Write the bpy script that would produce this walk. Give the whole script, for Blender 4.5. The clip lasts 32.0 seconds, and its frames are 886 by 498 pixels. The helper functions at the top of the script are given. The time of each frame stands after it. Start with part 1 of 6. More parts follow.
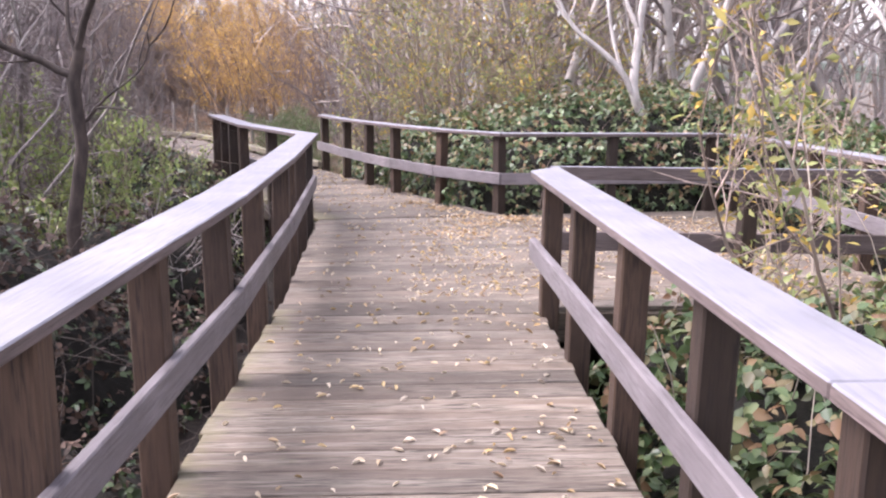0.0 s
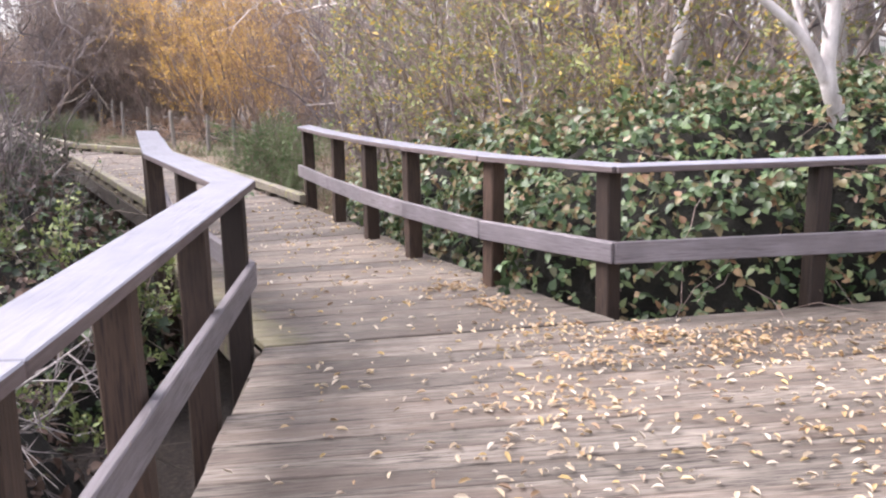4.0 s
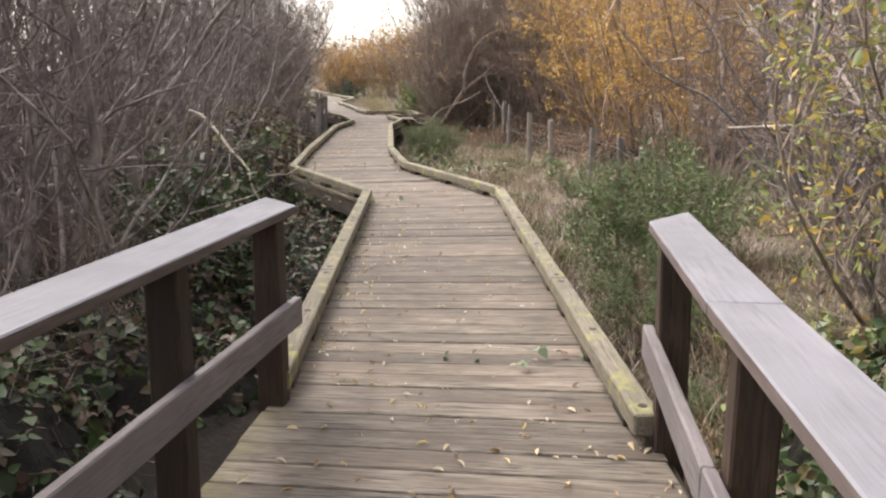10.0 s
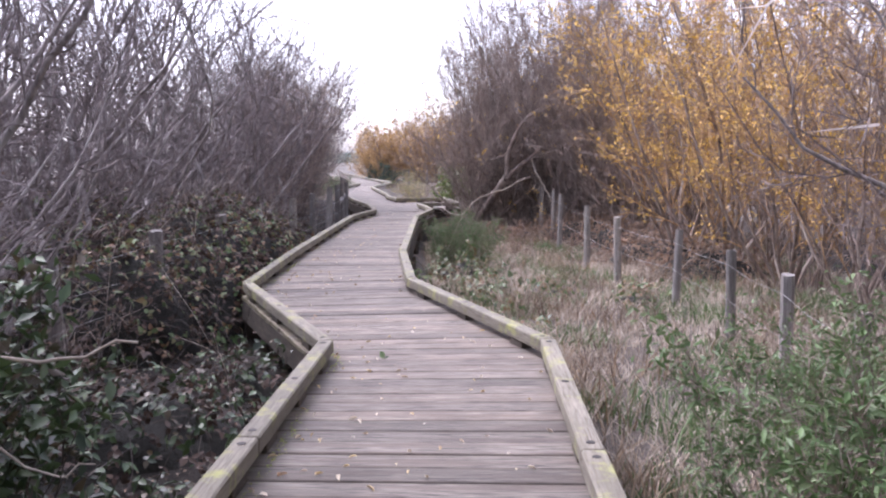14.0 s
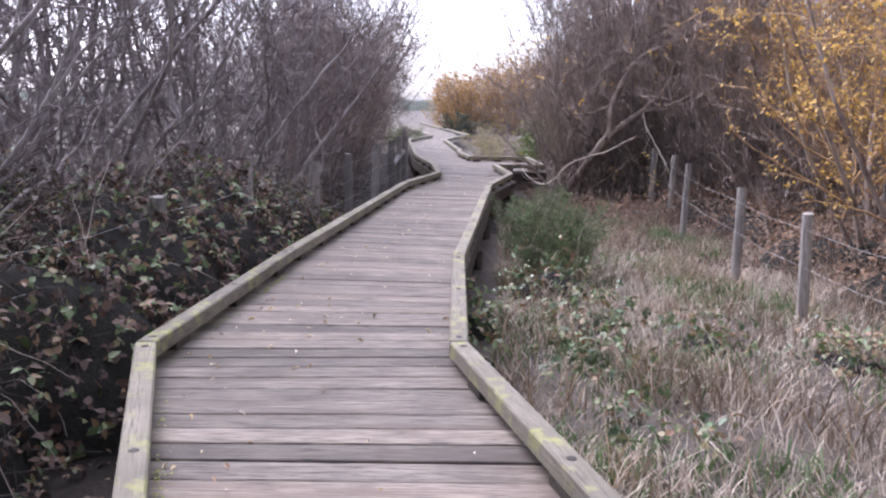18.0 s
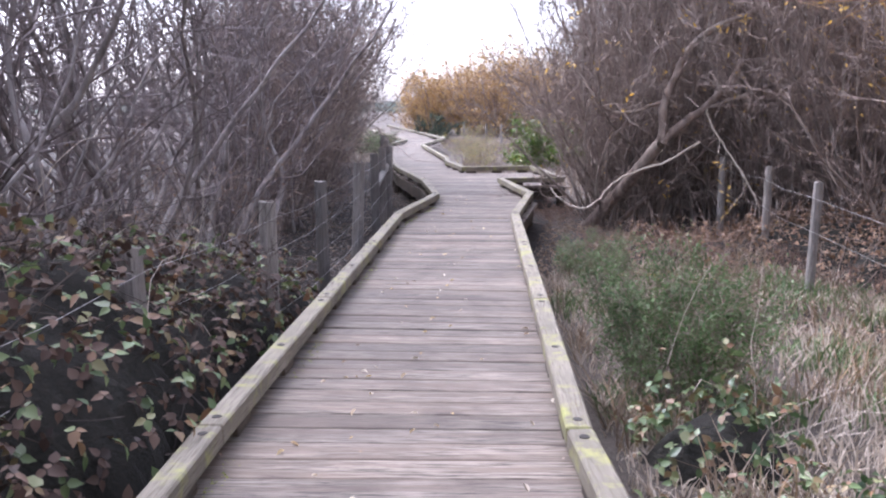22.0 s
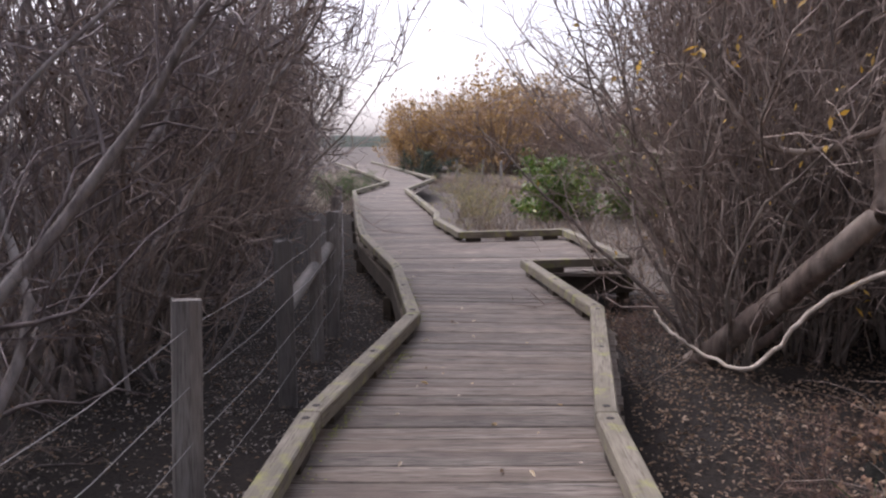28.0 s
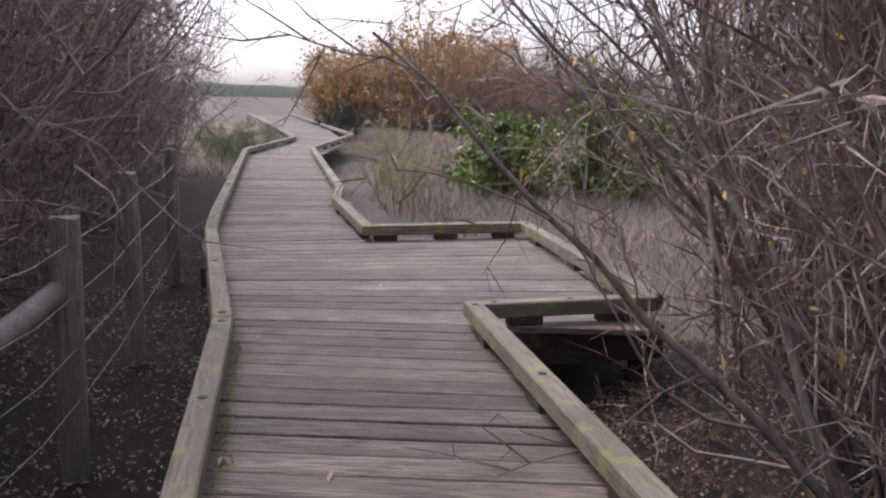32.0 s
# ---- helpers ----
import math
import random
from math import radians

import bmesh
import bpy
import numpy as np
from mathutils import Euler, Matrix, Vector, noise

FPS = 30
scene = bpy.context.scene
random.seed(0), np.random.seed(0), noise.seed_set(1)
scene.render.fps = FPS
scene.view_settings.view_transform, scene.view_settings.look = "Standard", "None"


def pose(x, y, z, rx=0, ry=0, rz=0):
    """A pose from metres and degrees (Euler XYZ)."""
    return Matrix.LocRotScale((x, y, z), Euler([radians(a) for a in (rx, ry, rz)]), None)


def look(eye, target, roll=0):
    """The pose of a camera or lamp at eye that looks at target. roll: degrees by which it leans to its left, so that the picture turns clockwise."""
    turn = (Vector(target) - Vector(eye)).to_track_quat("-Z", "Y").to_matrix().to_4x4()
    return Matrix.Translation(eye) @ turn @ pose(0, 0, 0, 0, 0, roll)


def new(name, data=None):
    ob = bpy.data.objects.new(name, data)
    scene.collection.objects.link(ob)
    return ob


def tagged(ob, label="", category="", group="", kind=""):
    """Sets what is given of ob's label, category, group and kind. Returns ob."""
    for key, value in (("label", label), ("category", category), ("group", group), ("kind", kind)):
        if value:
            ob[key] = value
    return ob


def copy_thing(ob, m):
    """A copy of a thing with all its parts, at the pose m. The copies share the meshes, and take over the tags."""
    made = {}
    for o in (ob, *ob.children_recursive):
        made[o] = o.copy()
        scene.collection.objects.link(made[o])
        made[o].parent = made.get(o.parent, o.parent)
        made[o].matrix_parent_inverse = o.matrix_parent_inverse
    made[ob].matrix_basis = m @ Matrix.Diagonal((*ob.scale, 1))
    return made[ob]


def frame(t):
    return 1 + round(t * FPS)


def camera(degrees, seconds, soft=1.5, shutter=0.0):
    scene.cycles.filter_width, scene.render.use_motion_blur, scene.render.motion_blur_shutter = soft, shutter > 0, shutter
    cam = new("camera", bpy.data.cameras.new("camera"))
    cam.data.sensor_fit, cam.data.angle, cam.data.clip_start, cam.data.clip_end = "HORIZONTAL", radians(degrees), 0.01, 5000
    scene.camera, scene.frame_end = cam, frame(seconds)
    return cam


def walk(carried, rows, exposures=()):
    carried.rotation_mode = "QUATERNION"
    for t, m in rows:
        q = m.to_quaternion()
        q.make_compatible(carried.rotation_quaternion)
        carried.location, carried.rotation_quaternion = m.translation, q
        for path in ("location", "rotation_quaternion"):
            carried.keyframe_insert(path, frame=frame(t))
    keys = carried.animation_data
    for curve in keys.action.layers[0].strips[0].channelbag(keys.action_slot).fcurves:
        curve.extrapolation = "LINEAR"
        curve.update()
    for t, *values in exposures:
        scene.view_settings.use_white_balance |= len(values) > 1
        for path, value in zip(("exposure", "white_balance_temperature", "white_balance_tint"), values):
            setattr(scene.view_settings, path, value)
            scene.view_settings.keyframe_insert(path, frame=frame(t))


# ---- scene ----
cam = camera(54.89, 32.0, 2.2)
PATH = [
    (0, (0.0, -0.001, 1.55), (0.003, 1.958, 1.145), 0.6),
    (0.5, (0.086, 0.536, 1.531), (0.049, 2.488, 1.095), 0.4),
    (1, (0.077, 1.084, 1.519), (0.054, 3.032, 1.067), 0.1),
    (1.5, (0.076, 1.691, 1.506), (-0.015, 3.64, 1.067), 0.9),
    (2, (0.057, 2.283, 1.49), (0.036, 4.239, 1.073), -0.2),
    (2.5, (0.019, 2.876, 1.48), (-0.042, 4.839, 1.103), -0.5),
    (4.5, (-0.296, 5.458, 1.46), (-0.338, 7.412, 1.035), -1.2),
    (5, (-0.305, 6.037, 1.438), (-0.45, 8.002, 1.095), -0.2),
    (5.5, (-0.324, 6.597, 1.418), (-0.584, 8.546, 1.051), 0.8),
    (6, (-0.278, 7.211, 1.409), (-0.642, 9.139, 1.022), 0.7),
    (6.5, (-0.215, 7.82, 1.438), (-0.68, 9.702, 0.948), 0.5),
    (7, (-0.229, 8.401, 1.467), (-0.821, 10.252, 0.994), -0.9),
    (7.5, (-0.263, 8.975, 1.478), (-1.036, 10.751, 0.981), -1.6),
    (8, (-0.407, 9.514, 1.48), (-1.161, 11.297, 0.978), -1.8),
    (8.5, (-0.572, 10.038, 1.471), (-1.47, 11.783, 1.086), 1.3),
    (9, (-0.756, 10.556, 1.44), (-1.688, 12.295, 1.11), 1.0),
    (9.5, (-0.982, 11.12, 1.417), (-1.924, 12.851, 1.074), 0.4),
    (10, (-1.197, 11.637, 1.404), (-2.178, 13.332, 0.999), -0.4),
    (10.5, (-1.438, 12.16, 1.384), (-2.425, 13.852, 0.98), -1.0),
    (11, (-1.671, 12.679, 1.365), (-2.76, 14.315, 0.996), -0.1),
    (11.5, (-1.925, 13.184, 1.337), (-2.962, 14.866, 1.026), -1.2),
    (12, (-2.146, 13.672, 1.332), (-3.222, 15.333, 1.043), 0.1),
    (12.5, (-2.377, 14.132, 1.329), (-3.47, 15.778, 1.018), -0.3),
    (13, (-2.638, 14.607, 1.329), (-3.705, 16.267, 1.0), -1.3),
    (13.5, (-2.881, 15.077, 1.335), (-3.989, 16.709, 1.004), -0.3),
    (14, (-3.139, 15.541, 1.333), (-4.229, 17.204, 1.121), 0.0),
    (14.5, (-3.403, 16.002, 1.331), (-4.517, 17.653, 1.147), -1.0),
    (16.5, (-4.704, 18.012, 1.396), (-5.811, 19.651, 1.097), 1.0),
    (17, (-5.02, 18.475, 1.388), (-6.16, 20.09, 1.083), 2.4),
    (17.5, (-5.358, 18.929, 1.364), (-6.546, 20.518, 1.109), 3.4),
    (18, (-5.69, 19.405, 1.353), (-6.919, 20.948, 1.023), 1.3),
    (18.5, (-6.074, 19.841, 1.357), (-7.352, 21.337, 0.996), 1.5),
    (19, (-6.46, 20.258, 1.36), (-7.79, 21.703, 0.985), -0.5),
    (19.5, (-6.786, 20.595, 1.351), (-8.206, 21.934, 0.915), 0.0),
    (20, (-7.185, 20.981, 1.356), (-8.532, 22.392, 0.915), 1.1),
    (20.5, (-7.611, 21.339, 1.358), (-8.947, 22.783, 0.998), 1.2),
    (21, (-8.036, 21.683, 1.369), (-9.282, 23.214, 1.044), 0.2),
    (21.5, (-8.428, 22.043, 1.35), (-9.609, 23.623, 1.025), -0.4),
    (22, (-8.833, 22.422, 1.349), (-9.998, 24.014, 1.021), -0.1),
    (22.5, (-9.195, 22.814, 1.353), (-10.308, 24.444, 1.031), -0.7),
    (23, (-9.531, 23.234, 1.352), (-10.654, 24.844, 0.97), 0.4),
    (23.5, (-9.857, 23.668, 1.357), (-10.896, 25.33, 0.962), 0.6),
    (24, (-10.231, 24.125, 1.354), (-11.318, 25.761, 0.977), 0.3),
    (24.5, (-10.603, 24.611, 1.35), (-11.67, 26.276, 1.055), -0.7),
    (26.5, (-11.825, 26.457, 1.366), (-12.94, 28.089, 1.063), -1.2),
    (27, (-12.15, 26.926, 1.374), (-13.303, 28.539, 1.113), -1.8),
    (27.5, (-12.442, 27.424, 1.379), (-13.665, 28.991, 1.161), 0.1),
    (28, (-12.795, 27.956, 1.362), (-13.951, 29.568, 1.111), -0.5),
    (28.5, (-13.114, 28.475, 1.35), (-14.208, 30.126, 1.073), -0.4),
    (29, (-13.446, 28.978, 1.326), (-14.446, 30.676, 0.985), 0.2),
    (29.5, (-13.713, 29.462, 1.32), (-14.665, 31.186, 0.972), 0.8),
    (30, (-14.041, 29.983, 1.306), (-15.007, 31.702, 0.973), 1.1),
    (30.5, (-14.373, 30.467, 1.289), (-15.342, 32.191, 0.988), 0.8),
    (31, (-14.716, 30.97, 1.27), (-15.747, 32.657, 0.97), 1.1),
    (31.5, (-15.028, 31.455, 1.251), (-16.0, 33.169, 0.911), 1.0),
    (32, (-15.219, 31.876, 1.253), (-16.225, 33.568, 0.899), 1.1),
]
EXPOSURE = [(0, 2.0, 6250, 26), (2, 2.05, 6600, 20), (3, 2.05, 6500, 20), (5, 1.95, 6150, 22), (6, 2.0, 6450, 22), (7, 2.0, 6650, 17), (8, 2.0, 6750, 15), (9, 1.92, 6900, 14), (10, 1.62, 6950, 13), (11, 1.58, 6850, 13), (13, 1.72, 5820, 27), (18, 1.64, 5700, 25), (21, 1.9, 5600, 24), (22, 1.88, 5650, 24), (24.5, 1.68, 5780, 24), (27, 1.3, 6000, 24), (28, 0.86, 6150, 24), (30, 1.18, 6120, 22), (32, 0.9, 6150, 24)]
walk(cam, [(t, look(eye, target, roll)) for t, eye, target, roll in PATH], EXPOSURE)

# ---------------------------------------------------------------- light
world = bpy.data.worlds.new("sky_world")
scene.world = world
world.use_nodes = True
wn, wl = world.node_tree.nodes, world.node_tree.links
wn.clear()
sky = wn.new("ShaderNodeTexSky")
sky.sky_type = 'NISHITA'
sky.sun_disc = False
sky.sun_elevation = radians(50)
sky.sun_rotation = radians(-81)
sky.air_density, sky.dust_density, sky.ozone_density = 1.0, 3.0, 0.6
soften = wn.new("ShaderNodeHueSaturation")
soften.inputs["Saturation"].default_value = 0.30
back = wn.new("ShaderNodeBackground")
back.inputs["Strength"].default_value = 0.148
wout = wn.new("ShaderNodeOutputWorld")
wl.new(sky.outputs["Color"], soften.inputs["Color"])
wl.new(soften.outputs["Color"], back.inputs["Color"])
wl.new(back.outputs["Background"], wout.inputs["Surface"])

sun = new("sun", bpy.data.lights.new("sun", 'SUN'))
sun.data.energy = 1.2
sun.data.angle = radians(48)
sun.data.color = (1.0, 0.95, 0.88)
sun.matrix_world = look((-31, 5, 37), (0, 0, 0))

# ---------------------------------------------------------------- materials


def material(name, rough=0.8):
    m = bpy.data.materials.new(name)
    m.use_nodes = True
    nt = m.node_tree
    bsdf = nt.nodes["Principled BSDF"]
    bsdf.inputs["Roughness"].default_value = rough
    return m, nt.nodes, nt.links, bsdf


def ramp(nodes, links, src, stops):
    r = nodes.new("ShaderNodeValToRGB")
    el = r.color_ramp.elements
    el[0].position, el[0].color = stops[0][0], (*stops[0][1], 1)
    el[1].position, el[1].color = stops[-1][0], (*stops[-1][1], 1)
    for p, c in stops[1:-1]:
        e = el.new(p)
        e.color = (*c, 1)
    links.new(src, r.inputs["Fac"])
    return r.outputs["Color"]


def noise_tex(nodes, links, vec, scale, detail=4.0, rough=0.55):
    n = nodes.new("ShaderNodeTexNoise")
    n.inputs["Scale"].default_value = scale
    n.inputs["Detail"].default_value = detail
    n.inputs["Roughness"].default_value = rough
    links.new(vec, n.inputs["Vector"])
    return n.outputs["Fac"]


def mapped(nodes, links, scale=(1, 1, 1), shift=True):
    co = nodes.new("ShaderNodeTexCoord")
    mp = nodes.new("ShaderNodeMapping")
    mp.inputs["Scale"].default_value = scale
    links.new(co.outputs["Object"], mp.inputs["Vector"])
    if shift:
        info = nodes.new("ShaderNodeObjectInfo")
        mul = nodes.new("ShaderNodeVectorMath")
        mul.operation = 'SCALE'
        mul.inputs[0].default_value = (37.0, 61.0, 23.0)
        links.new(info.outputs["Random"], mul.inputs["Scale"])
        links.new(mul.outputs["Vector"], mp.inputs["Location"])
    return mp.outputs["Vector"]


def mix(nodes, links, fac, a, b, mode='MIX'):
    m = nodes.new("ShaderNodeMix")
    m.data_type, m.blend_type = 'RGBA', mode
    for socket, value in ((m.inputs["Factor"], fac), (m.inputs["A"], a), (m.inputs["B"], b)):
        if isinstance(value, bpy.types.NodeSocket):
            links.new(value, socket)
        elif isinstance(value, tuple):
            socket.default_value = (*value, 1)
        else:
            socket.default_value = value
    return m.outputs["Result"]


def bump(nodes, links, bsdf, height, strength=0.4, distance=0.01):
    b = nodes.new("ShaderNodeBump")
    b.inputs["Strength"].default_value = strength
    b.inputs["Distance"].default_value = distance
    links.new(height, b.inputs["Height"])
    links.new(b.outputs["Normal"], bsdf.inputs["Normal"])


def shifted(nodes, links, value, by):
    a = nodes.new("ShaderNodeMath")
    a.operation = 'ADD'
    links.new(value, a.inputs[0])
    a.inputs[1].default_value = by
    return a.outputs["Value"]


def wood(name, dark, light, stain, rough=0.75, moss=None, moss_low=0.55, island=False, grain=26.0, vary=0.45, end_moss=None):
    """Weathered boards with the grain along local x."""
    m, n, l, bsdf = material(name, rough)
    vec = mapped(n, l, (1, 1, 1), not island)
    long_ = n.new("ShaderNodeMapping")
    long_.inputs["Scale"].default_value = (0.07, 1.0, 1.0)
    l.new(vec, long_.inputs["Vector"])
    fine = noise_tex(n, l, long_.outputs["Vector"], grain * 3.2, 6, 0.62)
    band = noise_tex(n, l, long_.outputs["Vector"], grain * 0.6, 3, 0.5)
    blot = noise_tex(n, l, vec, 2.3, 4, 0.6)
    base = ramp(n, l, fine, [(0.36, dark), (0.5, tuple(0.35 * a + 0.65 * b for a, b in zip(dark, light))), (0.66, light)])
    base = mix(n, l, ramp(n, l, band, [(0.42, (0.0,) * 3), (0.62, (0.8,) * 3)]), base, stain)
    base = mix(n, l, ramp(n, l, blot, [(0.35, (0.0,) * 3), (0.75, (0.55,) * 3)]), base, tuple(0.55 * c for c in dark))
    if island:
        geo = n.new("ShaderNodeNewGeometry")
        rnd = geo.outputs["Random Per Island"]
    else:
        rnd = n.new("ShaderNodeObjectInfo").outputs["Random"]
    tone = ramp(n, l, rnd, [(0.0, (1 - vary,) * 3), (0.5, (1.0, 1.0, 1.0)), (1.0, (1 + vary * 0.55, 1 + vary * 0.5, 1 + vary * 0.42))])
    base = mix(n, l, 1.0, base, tone, 'MULTIPLY')
    if moss:
        patch = noise_tex(n, l, vec, 5.5, 5, 0.65)
        base = mix(n, l, ramp(n, l, patch, [(moss_low, (0.0,) * 3), (moss_low + 0.16, (0.85,) * 3)]), base, moss)
    if end_moss:
        own = n.new("ShaderNodeTexCoord")
        cut = n.new("ShaderNodeSeparateXYZ")
        l.new(own.outputs["Object"], cut.inputs["Vector"])
        ragged = n.new("ShaderNodeMath")
        ragged.operation = 'MULTIPLY_ADD'
        l.new(noise_tex(n, l, vec, 7.0, 4, 0.65), ragged.inputs[0])
        ragged.inputs[1].default_value = -0.55
        l.new(cut.outputs["X"], ragged.inputs[2])
        base = mix(n, l, ramp(n, l, shifted(n, l, ragged.outputs["Value"], 1.34), [(0.12, (0.42,) * 3), (0.3, (0.0,) * 3)]), base, end_moss)
    l.new(base, bsdf.inputs["Base Color"])
    bump(n, l, bsdf, fine, 0.7, 0.005)
    return m


def leafy(name, colours, rough=0.55, through_light=0.25):
    """Leaves, each island of its own tone."""
    m, n, l, bsdf = material(name, rough)
    geo = n.new("ShaderNodeNewGeometry")
    stops = [(i / max(1, len(colours) - 1), c) for i, c in enumerate(colours)]
    base = ramp(n, l, geo.outputs["Random Per Island"], stops)
    vec = mapped(n, l, (1, 1, 1))
    blot = noise_tex(n, l, vec, 1.6, 2)
    base = mix(n, l, 1.0, base, ramp(n, l, blot, [(0.3, (0.6,) * 3), (0.7, (1.2,) * 3)]), 'MULTIPLY')
    l.new(base, bsdf.inputs["Base Color"])
    if through_light:
        tr = n.new("ShaderNodeBsdfTranslucent")
        l.new(base, tr.inputs["Color"])
        add = n.new("ShaderNodeMixShader")
        add.inputs["Fac"].default_value = through_light
        out = n["Material Output"]
        l.new(bsdf.outputs["BSDF"], add.inputs[1])
        l.new(tr.outputs["BSDF"], add.inputs[2])
        l.new(add.outputs["Shader"], out.inputs["Surface"])
    return m


def bark(name, dark, light, scale=9.0, rough=0.85, lichen=None):
    m, n, l, bsdf = material(name, rough)
    vec = mapped(n, l, (1, 1, 0.35))
    f = noise_tex(n, l, vec, scale, 6, 0.65)
    base = ramp(n, l, f, [(0.32, dark), (0.68, light)])
    if lichen:
        g = noise_tex(n, l, vec, 2.2, 4, 0.6)
        base = mix(n, l, ramp(n, l, g, [(0.5, (0.0,) * 3), (0.66, (0.75,) * 3)]), base, lichen)
    l.new(base, bsdf.inputs["Base Color"])
    bump(n, l, bsdf, f, 0.5, 0.006)
    return m


def soil(name, a, b, c, scale=1.4):
    m, n, l, bsdf = material(name, 0.95)
    vec = mapped(n, l, (1, 1, 1), False)
    big = noise_tex(n, l, vec, scale * 0.35, 4, 0.6)
    fine = noise_tex(n, l, vec, scale * 22, 6, 0.7)
    base = ramp(n, l, fine, [(0.33, a), (0.5, b), (0.7, c)])
    base = mix(n, l, ramp(n, l, big, [(0.35, (0.0,) * 3), (0.7, (0.6,) * 3)]), base, a)
    l.new(base, bsdf.inputs["Base Color"])
    bump(n, l, bsdf, fine, 0.9, 0.03)
    return m


M_DECK = wood("weathered_deck_board", (0.0405, 0.0306, 0.0243), (0.306, 0.266, 0.221), (0.149, 0.113, 0.0882), 0.78, moss=(0.117, 0.122, 0.063), moss_low=0.66, vary=0.42, end_moss=(0.2, 0.19, 0.085))
M_DECK_BAY = wood("weathered_bay_board", (0.0405, 0.0306, 0.0243), (0.306, 0.266, 0.221), (0.149, 0.113, 0.0882), 0.78, moss=(0.117, 0.122, 0.063), moss_low=0.66, vary=0.32)
M_KERB = wood("lichen_grey_kerb_timber", (0.125, 0.107, 0.0755), (0.315, 0.283, 0.226), (0.226, 0.202, 0.151), 0.8, moss=(0.31, 0.32, 0.10), moss_low=0.53, vary=0.2)
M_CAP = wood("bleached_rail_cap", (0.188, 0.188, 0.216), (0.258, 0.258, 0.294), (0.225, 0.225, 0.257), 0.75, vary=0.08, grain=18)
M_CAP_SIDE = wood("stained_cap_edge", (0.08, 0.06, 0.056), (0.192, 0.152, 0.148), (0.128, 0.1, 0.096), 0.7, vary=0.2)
M_RAIL = wood("grey_mid_rail", (0.125, 0.108, 0.113), (0.25, 0.228, 0.244), (0.195, 0.174, 0.183), 0.6, vary=0.15)
M_POST = wood("brown_stained_post", (0.02, 0.0115, 0.0085), (0.088, 0.054, 0.036), (0.05, 0.029, 0.019), 0.7, vary=0.6)
M_BEAM = wood("dark_damp_beam", (0.03, 0.024, 0.018), (0.12, 0.095, 0.07), (0.07, 0.055, 0.04), 0.85, moss=(0.13, 0.14, 0.05), moss_low=0.6)
M_FENCE = wood("silver_grey_fence_post", (0.132, 0.12, 0.108), (0.36, 0.336, 0.312), (0.24, 0.216, 0.198), 0.85, grain=30)
# Dark colour painted for the shade inside counterbored bolt holes.
M_HOLE_SHADE = material("bolt_hole_shade", 0.6)[0]
M_HOLE_SHADE.node_tree.nodes["Principled BSDF"].inputs["Base Color"].default_value = (0.03, 0.025, 0.022, 1)
M_HOLE_SHADE.node_tree.nodes["Principled BSDF"].inputs["Metallic"].default_value = 0.5
M_WIRE = material("galvanised_wire", 0.45)[0]
M_WIRE.node_tree.nodes["Principled BSDF"].inputs["Base Color"].default_value = (0.42, 0.41, 0.40, 1)
M_WIRE.node_tree.nodes["Principled BSDF"].inputs["Metallic"].default_value = 0.8

# Leaf litter, its brown lowered further to carry the thicket's shade.
M_LITTER = soil("shade_dark_leaf_litter", (0.00806, 0.0058, 0.00446), (0.0246, 0.0179, 0.013), (0.058, 0.0424, 0.0312))
# Near-black mound core: the shade between the leaves is painted in.
M_CORE = soil("painted_core_shade", (0.006, 0.006, 0.004), (0.014, 0.0125, 0.008), (0.025, 0.021, 0.014))
M_MEADOW = soil("dry_meadow_soil", (0.0567, 0.0451, 0.0373), (0.122, 0.102, 0.0821), (0.192, 0.167, 0.139))

M_GREY_BARK = bark("grey_willow_bark", (0.085, 0.072, 0.067), (0.34, 0.30, 0.282), 12, lichen=(0.45, 0.425, 0.4))
M_GREY_TWIG = bark("grey_brown_twigs", (0.08, 0.064, 0.062), (0.285, 0.24, 0.232), 6)
M_BROWN_BARK = bark("dark_brown_bark", (0.0882, 0.0655, 0.0529), (0.302, 0.233, 0.189), 12, lichen=(0.454, 0.391, 0.328))
M_BROWN_TWIG = bark("red_brown_twigs", (0.15, 0.115, 0.0979), (0.399, 0.312, 0.263), 6)
M_DUSK_BARK = bark("dusky_brown_bark", (0.07, 0.056, 0.047), (0.29, 0.238, 0.2), 12, lichen=(0.42, 0.375, 0.32))
M_DUSK_TWIG = bark("dusky_brown_twigs", (0.118, 0.09, 0.076), (0.45, 0.362, 0.306), 6)
M_PALE_BARK = bark("pale_grey_bark", (0.22, 0.195, 0.18), (0.52, 0.48, 0.45), 10)
M_PALE_TWIG = bark("pale_grey_twigs", (0.276, 0.236, 0.213), (0.575, 0.506, 0.46), 6)
# Canes kept near black: the overhung banks' shade is in this colour.
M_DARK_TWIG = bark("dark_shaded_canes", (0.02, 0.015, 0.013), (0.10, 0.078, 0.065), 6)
M_WHITE_BARK = bark("pale_birch_bark", (0.30, 0.27, 0.25), (0.66, 0.62, 0.59), 8)
M_DARK_BARK = bark("blackish_bark", (0.022, 0.016, 0.014), (0.08, 0.06, 0.05), 14)
M_RUST_TWIG = bark("rust_brown_twigs", (0.10, 0.058, 0.045), (0.27, 0.175, 0.14), 6)
M_ORANGE_TWIG = bark("orange_willow_twigs", (0.26, 0.155, 0.07), (0.50, 0.32, 0.16), 6)
M_PALE_CANE = bark("pale_dead_cane", (0.26, 0.215, 0.169), (0.546, 0.481, 0.403), 6)

